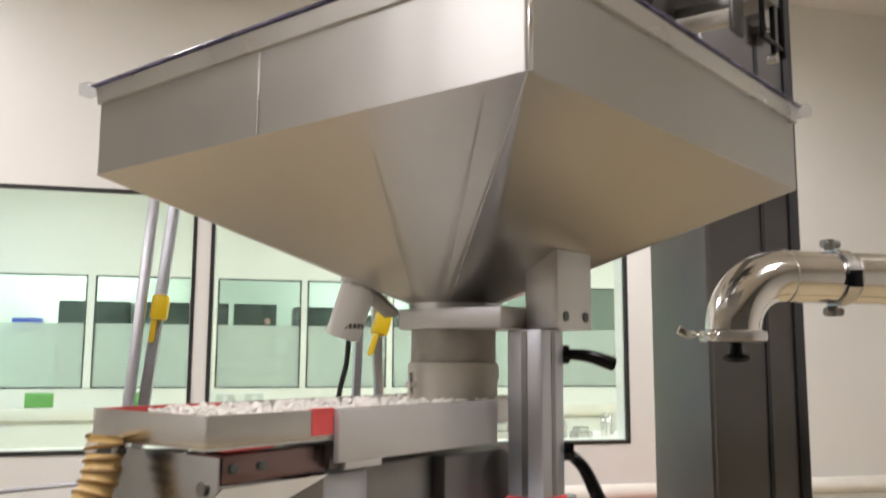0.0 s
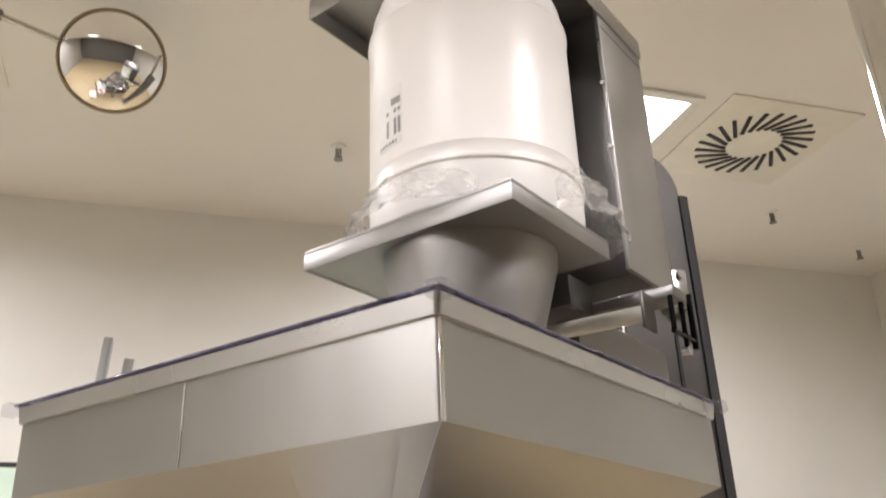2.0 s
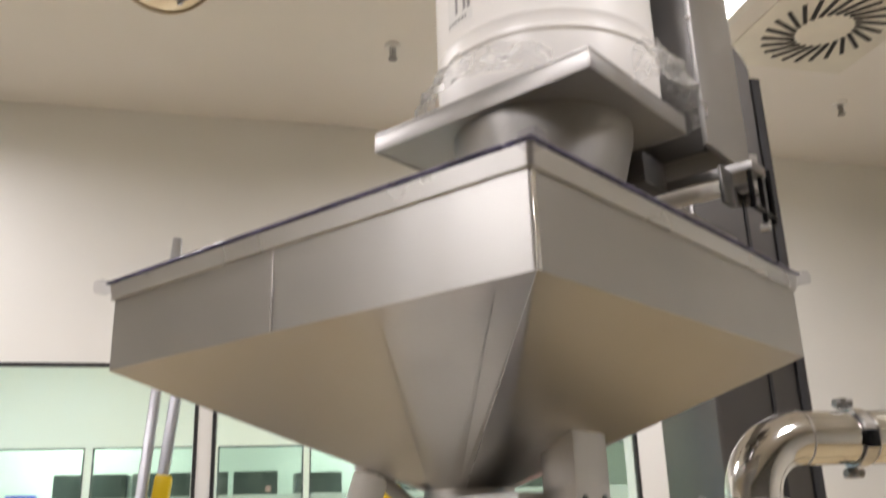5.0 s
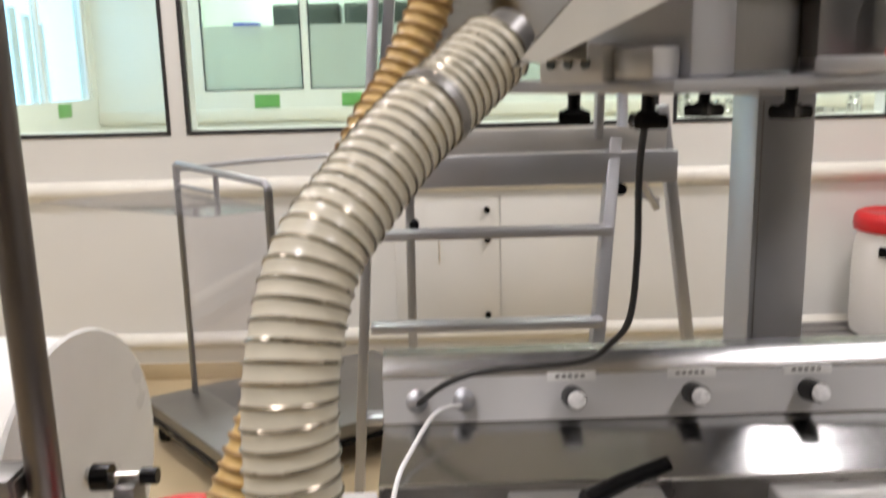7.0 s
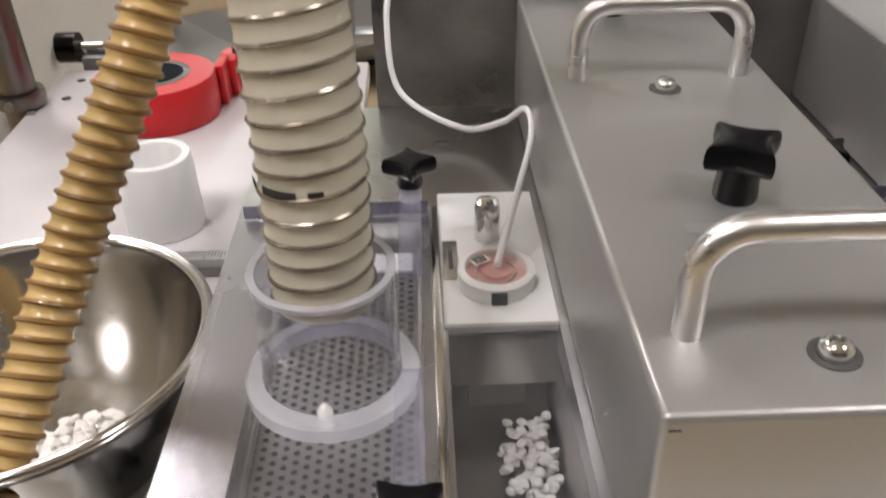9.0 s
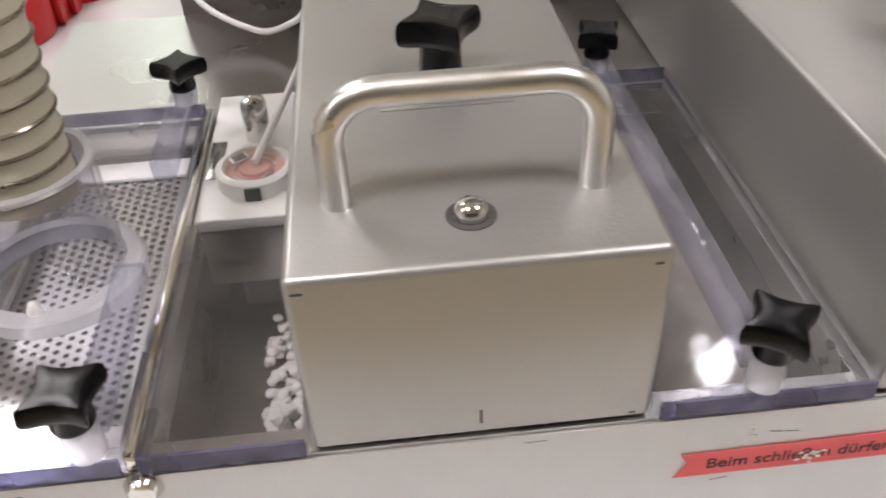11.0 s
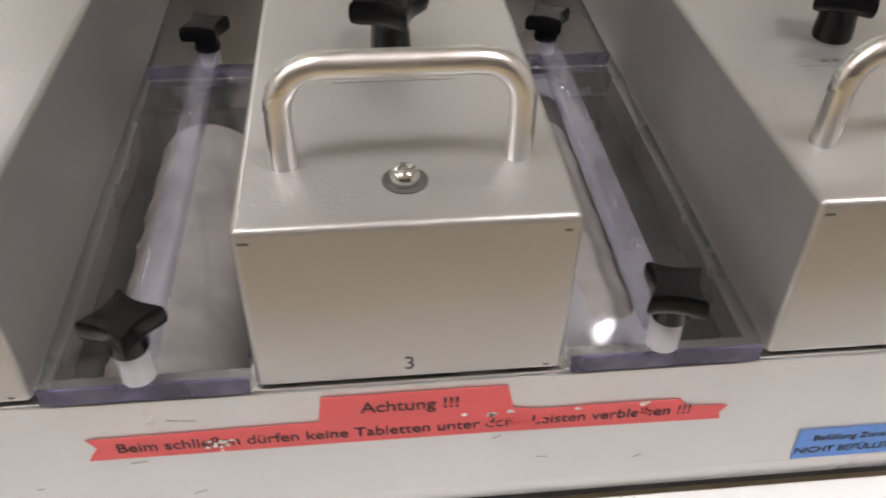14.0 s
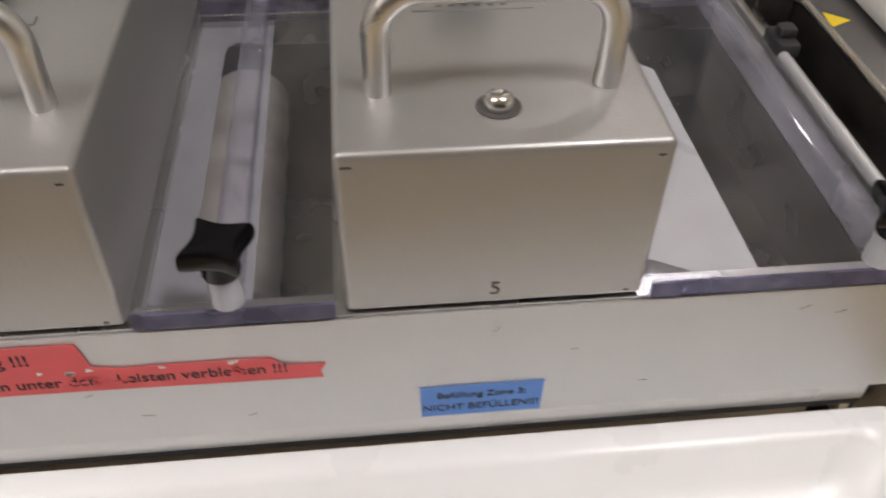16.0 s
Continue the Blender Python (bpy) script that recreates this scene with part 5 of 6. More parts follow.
def square_to_round(hu, hv, z0, r, z1, m):
    """Sheet-metal transition: flat triangles with bends that run from the square's edge to the round outlet."""
    bm = bmesh.new()
    # a place on the square, and the stretch of the outlet that it fans out to
    bends = [((hu, hv), 15, 80), ((-hu, hv), 80, 158), ((-hu, -0.145), 158, 190), ((-hu, -0.287), 190, 205), ((-hu, -hv), 205, 262), ((hu, -hv), 262, 318), ((hu, 0.05), 318, 375)]
    steps = 10

    def col(p, q):
        return [bm.verts.new((p[0] + (q[0] - p[0]) * s / steps, p[1] + (q[1] - p[1]) * s / steps, z0 + (z1 - z0) * s / steps)) for s in range(steps + 1)]

    cols = []
    for c, a0, a1 in bends:
        n = max(3, round((a1 - a0) / 3))
        for k in range(n + 1):
            a = radians(a0 + (a1 - a0) * k / n)
            cols.append(col(skew(*c), (r * math.cos(a), r * math.sin(a))))
    for a, b in zip(cols, cols[1:] + cols[:1]):
        for s in range(steps):
            bm.faces.new((a[s], b[s], b[s + 1], a[s + 1]))
    bmesh.ops.remove_doubles(bm, verts=bm.verts, dist=1e-5)
    bm.transform(m)
    return bm


part("taper", square_to_round(HU, HV, Z_SKIRT, R_OUT, Z_OUT, MH), "steel_hopper", hop, "folded steel taper with welded seams", 12)
part("seam", box((-HU - 0.0010, SEAM - 0.0014, Z_SKIRT + 0.001), (-HU + 0.001, SEAM + 0.0014, Z_RIM - 0.024), 0.0006, MH), "steel", hop, "ground weld seam")
part("seam", box((-HU + 0.0005, -HV + SKEW - 0.0014, Z_SKIRT), (-HU + 0.006, -HV + SKEW + 0.001, Z_RIM - 0.024), 0.0006, MH), "chrome", hop, "bright ground weld seam")


def strip_between(p, q, width, lift):
    return sweep([p, q], width, 8, 1, smooth=False)


def taper_point(cu, cv, ang, s, lift=0.0):
    """A point on the taper from a corner towards the outlet."""
    x = cu + (R_OUT * math.cos(radians(ang)) - cu) * s
    y = cv + (R_OUT * math.sin(radians(ang)) - cv) * s
    return MH @ Vector((x, y, Z_SKIRT + (Z_OUT - Z_SKIRT) * s - lift))


part("fold_line", strip_between(taper_point(-HU, -HV + SKEW, 213, 0.0), taper_point(-HU, -HV + SKEW, 213, 1.0), 0.0008, 0), "steel", hop, "welded corner fold")
lid_frame = bmesh.new()
w = 0.009
lid_frame = box((-HU - w, -w, Z_RIM), (HU + w, 0.02, Z_RIM + 0.003), 0.001, MH @ pose(0, -HV, 0, 0, 0, -2.3))
add(lid_frame, box((-HU - w, HV - 0.02, Z_RIM), (HU + w, HV + w, Z_RIM + 0.003), 0.001, MH), box((-HU - w, -HV + 0.035, Z_RIM), (-HU + 0.02, HV - 0.02, Z_RIM + 0.003), 0.001, MH), box((HU - 0.02, -HV + 0.012, Z_RIM), (HU + w, HV - 0.02, Z_RIM + 0.003), 0.001, MH))
part("cover_sheet", lid_frame, "acrylic_edge", hop, "clear plastic cover edge")
for u, v in ((-HU - 0.010, -HV + SKEW - 0.010), (-HU - 0.010, HV + 0.010), (HU + 0.010, -HV - SKEW - 0.010)):
    part("corner_clip", box((u - 0.010, v - 0.010, Z_RIM - 0.012), (u + 0.010, v + 0.010, Z_RIM + 0.004), 0.003, MH), "acrylic", hop, "clear plastic corner")
part("outlet", lathe([(R_OUT + 0.001, -0.032), (R_OUT + 0.001, 0.004), (R_OUT - 0.002, 0.004), (R_OUT - 0.002, -0.032)], 40, MH @ pose(0, 0, 1.546), True), "steel", hop)
neck = thing("outlet_sleeve", MH @ pose(0, 0, 1.43), "grey felt and white rubber sleeve below the hopper outlet", "sleeve")
part("felt_ring", lathe([(0.052, 1.472), (0.0535, 1.474), (0.0535, 1.5134), (0.052, 1.5134)], 40, MH, False), "grey_sleeve", neck, "worn grey felt sleeve")
part("rubber_sleeve", lathe([(0.054, 1.4165), (0.056, 1.42), (0.0555, 1.45), (0.0575, 1.456), (0.0575, 1.470), (0.055, 1.4735), (0.050, 1.474)], 44, MH, False), "cream", neck, "white rubber sleeve")
for s in (-1, 1):
    part("clamp_screw", add(rod(MH @ Vector((0.06 * s, -0.012 * s, 1.447)), MH @ Vector((0.074 * s, -0.012 * s, 1.447)), 0.004, n=10), rod(MH @ Vector((0.068 * s, -0.012 * s, 1.435)), MH @ Vector((0.068 * s, -0.012 * s, 1.462)), 0.0035, n=10)), "chrome", neck)

# level sensor clipped to the taper
lev = thing("level_sensor", pose(0.122, 0.675, 1.52), "pale grey cylindrical level sensor on a steel bracket", "sensor")
part("body", rod((0.1290, 0.668, 1.572), (0.1105, 0.682, 1.506), 0.0225, n=30), "white_plastic", lev)
part("bracket", box((-0.036, -0.02, -0.003), (0.036, 0.03, 0.003), 0.001, pose(0.150, 0.668, 1.557, 0, 40, 12)), "steel_dark", lev)
part("cap", rod((0.1275, 0.666, 1.5725), (0.1285, 0.6645, 1.581), 0.0232, n=30), "steel", lev)
part("lettering", add(*[box((-0.0022, -0.0004, -0.003), (0.0016, 0.0004, 0.003), 0, pose(0.1185 + 0.0228 * math.sin(radians(a)), 0.679 - 0.0228 * math.cos(radians(a)), 1.5185, 0, -6, a)) for a in range(-60, 50, 14)]), "engrave", lev)
part("cable", sweep([(0.1185, 0.682, 1.506), (0.116, 0.684, 1.47), (0.108, 0.688, 1.43), (0.104, 0.69, 1.36)], 0.0035, 10), "cable_black", lev)

# ---------------------------------------------------------------- vibrating feeder
MF = pose(-0.046, 0.298, 0, 0, 0, TURN)
fd = thing("vibrating_feeder", MF @ pose(0.2, 0.08, 1.3), "steel vibrating tablet feeder on an aluminium base", "feeder")
chan = box((0, 0, 1.404), (0.52, 0.172, 1.406), 0, MF)
add(chan, box((0, 0, 1.406), (0.52, 0.0022, 1.432), 0.0006, MF), box((0, 0.1698, 1.406), (0.52, 0.172, 1.432), 0.0006, MF), box((0, 0.0022, 1.406), (0.0022, 0.1698, 1.432), 0.0006, MF))
part("channel", chan, "steel", fd, "polished steel channel")
part("side_plate", add(box((0.140, -0.008, 1.383), (0.395, -0.0005, 1.4315), 0.001, MF), box((0.150, -0.007, 1.376), (0.20, 0.0, 1.383), 0.001, MF)), "alu_bright", fd, "pale milled side plate")
part("red_tape", add(box((0.113, -0.0012, 1.409), (0.1395, -0.0003, 1.4325), 0, MF), box((0.113, -0.0012, 1.4322), (0.1395, 0.004, 1.4331), 0, MF)), "red_tape", fd, "red tape on the channel side")
part("red_tape", add(box((0.0028, 0.168, 1.410), (0.15, 0.1695, 1.4318), 0, MF), box((0.0023, 0.06, 1.410), (0.0030, 0.168, 1.4318), 0, MF)), "red_tape", fd, "red tape inside the channel")
part("red_tape", add(box((0.02, 0.001, 1.4022), (0.07, 0.05, 1.4036), 0, MF)), "red_tape", fd, "red tape below the channel")
part("motor_housing", box((0.0230, 0.0095, 1.3735), (0.1400, 0.060, 1.3985), 0.0012, MF), "housing_dark", fd, "polished motor housing with a dark maroon reflection in its colour")
for u in (0.034, 0.064):
    part("screw", rod(MF @ Vector((u, 0.0094, 1.387)), MF @ Vector((u, 0.0070, 1.387)), 0.0042, n=14), "dark_glass", fd)
part("housing_bracket", box((0.1405, 0.004, 1.3765), (0.152, 0.06, 1.402), 0.001, MF), "steel_dark", fd)
part("drive_block", box((0.195, 0.012, 1.306), (0.46, 0.15, 1.376), 0.004, MF), "steel_dark", fd, "dark grey drive block")
part("drive_front", box((0.135, 0.006, 1.304), (0.1945, 0.155, 1.372), 0.003, MF), "alu", fd, "aluminium end block")
part("coil", add(box((0.300, -0.006, 1.305), (0.400, 0.0118, 1.3755), 0.002, MF), rod(MF @ Vector((0.400, 0.0118, 1.3405)), MF @ Vector((0.400, -0.006, 1.3405)), 0.035, n=32)), "column", fd, "dark rounded coil housing")
part("base_plate", box((0.100, -0.005, 1.2925), (0.58, 0.20, 1.3035), 0.002, MF), "alu", fd)
part("screw_block", box((0.090, 0.055, 1.301), (0.150, 0.125, 1.331), 0.003, MF @ pose(0.0, 0.0, 0)), "alu_bright", fd, "pale screw block")
part("spacer_block", box((0.100, 0.015, 1.3036), (0.1345, 0.0545, 1.328), 0.003, MF), "alu_bright", fd)
for k in range(3):
    c = Vector((0.106, 0.1095, 1.3161)).lerp(Vector((0.133, 0.0718, 1.3155)), k / 2)
    part("screw", rod(MF @ Vector((0.0899, c.y, 1.3165)), MF @ Vector((0.0875, c.y, 1.3165)), 0.0042, n=12), "dark_glass", fd)


def hanging_knob(u, v, z):
    bm = star_knob((0, 0, 0), 0.0205, 0.013, 0.0, 40 + 300 * u)
    add(bm, rod((0, 0, -0.013), (0, 0, -0.033), 0.006, n=14))
    bm.transform(MF @ pose(u, v, z, 180, 0, 0))
    return bm


for u, v, z in ((0.164, 0.153, 1.262), (0.155, 0.061, 1.262), (0.325, 0.124, 1.262), (0.330, 0.033, 1.262)):
    part("star_knob", hanging_knob(u, v, z), "black", fd, "black star knob below the base")

# chute from the channel down to the hose
side = [(0.0205, 1.3725), (0.1390, 1.3725), (-0.028, 1.3165), (-0.047, 1.3190)]
ch = thing("discharge_chute", MF @ pose(0, 0.05, 1.3), "bright steel discharge chute with a round spout", "chute")


def sheet_uz(poly, v0, v1):
    bm = bmesh.new()
    a = [bm.verts.new(MF @ Vector((u, v0, z))) for u, z in poly]
    b = [bm.verts.new(MF @ Vector((u, v1, z))) for u, z in poly]
    bm.faces.new(a)
    bm.faces.new(b)
    for i in range(len(a)):
        k = (i + 1) % len(a)
        bm.faces.new((a[i], a[k], b[k], b[i]))
    return bm


part("side_sheet", sheet_uz(side, 0.004, 0.006), "chrome", ch)
part("end_sheet", box((0.0170, 0.0062, 1.318), (0.0190, 0.185, 1.3975), 0.0006, MF), "panel", ch, "bright upright end sheet")
part("slide", sheet_uz([(-0.045, 1.3145), (0.139, 1.3705), (0.139, 1.3720), (-0.045, 1.3160)], 0.0062, 0.1198), "steel", ch)
for v in (0.024, 0.168):
    part("bolt", rod(MF @ Vector((0.0169, v, 1.371)), MF @ Vector((0.0135, v, 1.371)), 0.0058, n=14), "steel_dark", ch, "round bolt head")
part("spout", rod((-0.086, 0.3185, 1.3380), (-0.100, 0.305, 1.3255), 0.0185, n=28), "steel_dark", ch, "round spout")
single("hose_clamp", rod((-0.1395, 0.2655, 1.2920), (-0.1445, 0.2602, 1.2880), 0.0272, n=30), "steel_dark", "steel clamp ring around the transfer hose", "clamp", origin=(-0.13, 0.276, 1.3))
single("hose_stub", rod((-0.133, 0.39, 1.395), (-0.1325, 0.391, 1.4035), 0.0175, n=24), "chrome", "short steel stub above the amber hose", "hose stub", origin=(-0.133, 0.39, 1.4))

heap = thing("tablets", MF @ pose(0.2, 0.08, 1.406), "layer of white tablets in the feeder channel", "tablets", "", "stuff")
bmh = pile(0.012, 0.50, 0.008, 0.164, 1.4065, 900, 0.0042, 21, lambda x, y: 0.022 * (0.55 + 0.45 * abs(math.sin(731 * x + 377 * y))) * (1 if x > 0.06 else x / 0.06))
bmh.transform(MF)
part("tablet_layer", bmh, "tablet", heap)
bed_t = prism([(0.05, 0.006), (0.50, 0.006), (0.50, 0.166), (0.07, 0.166)], 1.4064, 1.4235, MF)
part("tablet_bed", bed_t, "tablet", heap)

# stand of the feeder and of the hopper
st = thing("hopper_stand", MF @ pose(0.417, -0.045, 1.29), "aluminium upright with clamp levers carrying the hopper arm", "stand")
cu_, cv_, hw = 0.417, -0.046, 0.0235
upr = box((cu_ - hw, cv_ - hw, 1.3255), (cu_ + hw, cv_ + hw, 1.512), 0.002, MF)
part("upright", upr, "alu", st)
groove = box((cu_ - 0.004, cv_ - hw - 0.0006, 1.327), (cu_ + 0.004, cv_ - hw + 0.0002, 1.510), 0, MF)
add(groove, box((cu_ - hw - 0.0006, cv_ - 0.004, 1.327), (cu_ - hw + 0.0002, cv_ + 0.004, 1.510), 0, MF))
part("groove", groove, "steel_dark", st)
part("red_band", box((cu_ - hw - 0.0015, cv_ - hw - 0.0015, 1.3185), (cu_ + hw + 0.0015, cv_ + hw + 0.0015, 1.3255), 0.0005, MF), "red_tape", st, "red band at the foot")
part("foot_plate", box((0.30, -0.078, 1.3036), (0.455, 0.02, 1.3182), 0.0015, MF), "alu_bright", st)
part("clamp_block", box((0.420, -0.075, 1.513), (0.500, -0.030, 1.606), 0.002, MF), "alu_bright", st, "tall aluminium clamp block")
for u in (0.437, 0.483):
    part("bolt", rod(MF @ Vector((u, -0.0752, 1.528)), MF @ Vector((u, -0.0765, 1.528)), 0.006, n=16), "dark_glass", st)
arm = box((0.371, -0.0298, 1.5135), (0.490, 0.126, 1.5390), 0.003, MF)
part("arm", arm, "alu_bright", st, "flat arm under the hopper outlet")


def side_lever(a, b):
    a, b = Vector(a), Vector(b)
    bm = rod(a - Vector((0.022, 0.004, 0)), a, 0.008, n=16)
    add(bm, rod(a - Vector((0.006, 0.004, 0)), a + Vector((0.006, -0.008, 0)), 0.011, n=16), sweep([a, a + (b - a) * 0.4 + Vector((0.004, -0.004, 0.003)), b], lambda s: 0.0062 + 0.0026 * s, 12, 6))
    return bm


part("lever", side_lever((0.350, 0.527, 1.484), (0.412, 0.52, 1.473)), "black", st, "black clamping lever")
part("lever", side_lever((0.354, 0.527, 1.373), (0.392, 0.52, 1.315)), "black", st, "black clamping lever")
ped = thing("pedestal", pose(0.268, 0.765, 0), "square aluminium pedestal column under the feeder", "pedestal")
part("column", box((-0.036, -0.036, 0.02), (0.036, 0.036, 1.280), 0.003, pose(0.276, 0.765, 0, 0, 0, 4)), "alu", ped)
part("groove", box((-0.030, -0.0364, 0.03), (-0.028, -0.0358, 1.27), 0, pose(0.276, 0.765, 0, 0, 0, 4)), "steel_dark", ped)
part("head_plate", box((-0.085, -0.10, 1.2805), (0.085, 0.05, 1.292), 0.002, pose(0.268, 0.745, 0, 0, 0, 12)), "alu", ped)
part("foot_plate", box((-0.12, -0.10, 0.0), (0.12, 0.12, 0.02), 0.003, pose(0.268, 0.785, 0, 0, 0, 12)), "steel_dark", ped)

# ---------------------------------------------------------------- lift with drum
MP = pose(0.4064, 0.7283, 0, 0, 0, 36)
MD = MP @ pose(0.022, -0.014, 0)
lift = thing("lifting_column", pose(1.055, 1.3, 0), "tall dark grey steel lifting column with a rounded top", "lifting column")
colm = [(0.950, 0.0), (1.163, 0.0), (1.163, 2.52)] + [(1.163 - 0.13 + 0.13 * math.cos(radians(a)), 2.52 + 0.13 * math.sin(radians(a))) for a in range(10, 91, 10)] + [(0.950, 2.65)]
bmcol = prism([(x, z) for x, z in colm], -1.42, -1.20, FRONT)
part("mast", bmcol, "column", lift)
part("left_rail", box((0.944, 1.185, 0.02), (0.958, 1.43, 2.60), 0.003), "column", lift, "lighter steel rail")
part("side_strip", box((1.160, 1.192, 0.0), (1.185, 1.225, 2.52), 0.004), "rubber", lift, "black rubber strip")
part("inner_groove", box((1.090, 1.196, 0.02), (1.098, 1.1995, 2.45)), "rubber", lift)
part("foot", box((0.88, 1.0, 0.0), (1.25, 1.55, 0.05), 0.006), "steel_dark", lift)
part("hinge", add(box((1.085, 1.165, 2.20), (1.125, 1.199, 2.30), 0.004), rod((1.105, 1.163, 2.285), (1.105, 1.155, 2.285), 0.010, n=14), rod((1.105, 1.163, 2.215), (1.105, 1.155, 2.215), 0.010, n=14)), "steel", lift)
single("ceiling_conduit", rod((1.015, 1.259, 2.651), (1.015, 1.259, CEIL - 0.03), 0.021, n=20), "steel_dark", "steel conduit rising to the ceiling with a white collar", "conduit", origin=(1.015, 1.259, 2.651))
single("conduit_collar", lathe([(0.0215, 0), (0.033, 0.002), (0.036, 0.03), (0.0215, 0.03)], 24, pose(1.015, 1.259, CEIL - 0.032), True), "white_plastic", "white plastic collar around a conduit at the ceiling", "collar", origin=(1.015, 1.259, CEIL - 0.032))

car = thing("drum_carriage", MP @ pose(0, 0, 2.04), "grey steel drum carriage with plate, funnel, hood and arm", "drum carriage")
pu0, pu1, pv0, pv1, pz0, pz1 = -0.167, 0.122, -0.198, 0.195, 2.0675, 2.100
pl = box((pu0, pv0, pz1 - 0.006), (pu1, pv1, pz1), 0.0015, MP)
add(pl, box((pu0, pv0, pz0), (pu0 + 0.004, pv1, pz1 - 0.006), 0.001, MP), box((pu1 - 0.004, pv0, pz0), (pu1, pv1, pz1 - 0.006), 0.001, MP), box((pu0 + 0.004, pv0, pz0), (pu1 - 0.004, pv0 + 0.004, pz1 - 0.006), 0.001, MP), box((pu0 + 0.004, pv1 - 0.004, pz0), (pu1 - 0.004, pv1, pz1 - 0.006), 0.001, MP), box((pu0 + 0.004, pv0 + 0.004, pz0 + 0.0015), (pu1 - 0.004, pv1 - 0.004, pz0 + 0.004), 0, MP))
part("plate", pl, "steel_mid", car, "folded square steel plate")
part("funnel", lathe([(0.138, 0.0), (0.137, -0.02), (0.090, -0.19), (0.084, -0.26), (0.082, -0.26), (0.088, -0.19), (0.135, -0.02), (0.136, 0.0)], 56, MP @ pose(-0.016, -0.022, pz0 + 0.001)), "steel_mid", car, "matt grey funnel")
hood = box((-0.162, -0.216, 2.608), (0.3475, 0.208, 2.612), 0.001, MP)
add(hood, box((-0.162, -0.216, 2.570), (-0.159, 0.208, 2.608), 0.0008, MP), box((-0.159, -0.216, 2.570), (0.3475, -0.213, 2.608), 0.0008, MP), box((-0.159, 0.205, 2.570), (0.3475, 0.208, 2.608), 0.0008, MP))
part("hood", hood, "steel_mid", car, "folded steel hood over the drum")
part("back_panel", box((0.206, -0.190, 2.07), (0.220, 0.190, 2.606), 0.002, MP), "column", car, "dark inner back panel")
part("side_panel", box((0.165, -0.2125, 2.062), (0.345, -0.2035, 2.606), 0.002, MP), "steel_mid", car, "upright side panel")
part("panel_fold", box((0.170, -0.2128, 2.545), (0.342, -0.2124, 2.547), 0, MP), "rubber", car)
part("housing", box((0.222, -0.195, 2.085), (0.335, 0.190, 2.606), 0.002, MP), "column", car)
for z in (2.16, 2.29, 2.42, 2.51):
    part("edge_screw", rod(MP @ Vector((0.1648, -0.207, z)), MP @ Vector((0.159, -0.207, z)), 0.004, n=10), "chrome", car)
part("arm", box((0.205, -0.262, 2.016), (0.262, 0.060, 2.034), 0.002, MP), "steel_dark", car, "flat lifting arm")
part("arm_bracket", box((0.124, -0.120, 2.012), (0.204, 0.02, 2.066), 0.002, MP), "column", car)
part("carrier", box((0.262, -0.060, 1.96), (0.66, 0.060, 2.056), 0.004, MP), "steel_dark", car, "lifting arm to the column")
part("roller", rod(MP @ Vector((0.160, -0.050, 1.985)), MP @ Vector((0.172, -0.222, 1.985)), 0.0135, n=26), "cream", car, "white plastic roller")
part("roller_bracket", box((0.150, -0.232, 1.955), (0.195, -0.226, 2.016), 0.002, MP), "column", car)
part("latch_bar", rod(MP @ Vector((0.205, -0.255, 1.955)), MP @ Vector((0.205, -0.255, 2.016)), 0.0045, n=10), "black", car)
part("latch_bar", rod(MP @ Vector((0.250, -0.255, 1.935)), MP @ Vector((0.250, -0.255, 2.016)), 0.0045, n=10), "black", car)
part("latch_bar", rod(MP @ Vector((0.200, -0.255, 1.957)), MP @ Vector((0.290, -0.255, 1.957)), 0.0045, n=10), "black", car)
part("latch_bar", rod(MP @ Vector((0.290, -0.255, 1.945)), MP @ Vector((0.290, -0.255, 2.040)), 0.0055, n=10), "black", car)
part("pivot_bolt", rod(MP @ Vector((0.245, -0.262, 1.932)), MP @ Vector((0.245, -0.248, 1.932)), 0.008, n=14), "steel", car)
part("corner_hook", box((0.325, -0.214, 2.030), (0.347, -0.190, 2.061), 0.003, MP), "steel_dark", car)
part("hinge", box((0.346, -0.205, 2.13), (0.368, -0.16, 2.22), 0.003, MP), "steel_dark", car)

drum = thing("plastic_drum", MD @ pose(0, 0, 2.1005), "upturned white plastic drum with a paper label", "drum")
dr = 0.177
profile = [(0.12, 2.1005), (dr - 0.02, 2.1005), (dr - 0.004, 2.112), (dr, 2.13), (dr + 0.0005, 2.178), (dr + 0.004, 2.181), (dr + 0.004, 2.187), (dr, 2.190), (dr, 2.209), (dr + 0.0012, 2.212), (dr, 2.215), (dr, 2.486), (dr + 0.003, 2.490), (dr + 0.002, 2.496), (dr - 0.002, 2.500), (dr - 0.006, 2.535), (dr - 0.017, 2.570), (dr - 0.036, 2.592), (dr - 0.065, 2.602), (0.0, 2.605)]
part("drum_body", lathe(profile, 72, MD), "drum", drum)


def on_drum(a0, a1, z0, z1, lift=0.0006):
    bm, cols = bmesh.new(), []
    for k in range(9):
        a = radians(a0 + (a1 - a0) * k / 8)
        cols.append([bm.verts.new(MD @ Vector(((dr + lift) * math.cos(a), (dr + lift) * math.sin(a), z))) for z in (z0, z1)])
    for c0, c1 in zip(cols, cols[1:]):
        bm.faces.new((c0[0], c1[0], c1[1], c0[1]))
    return bm


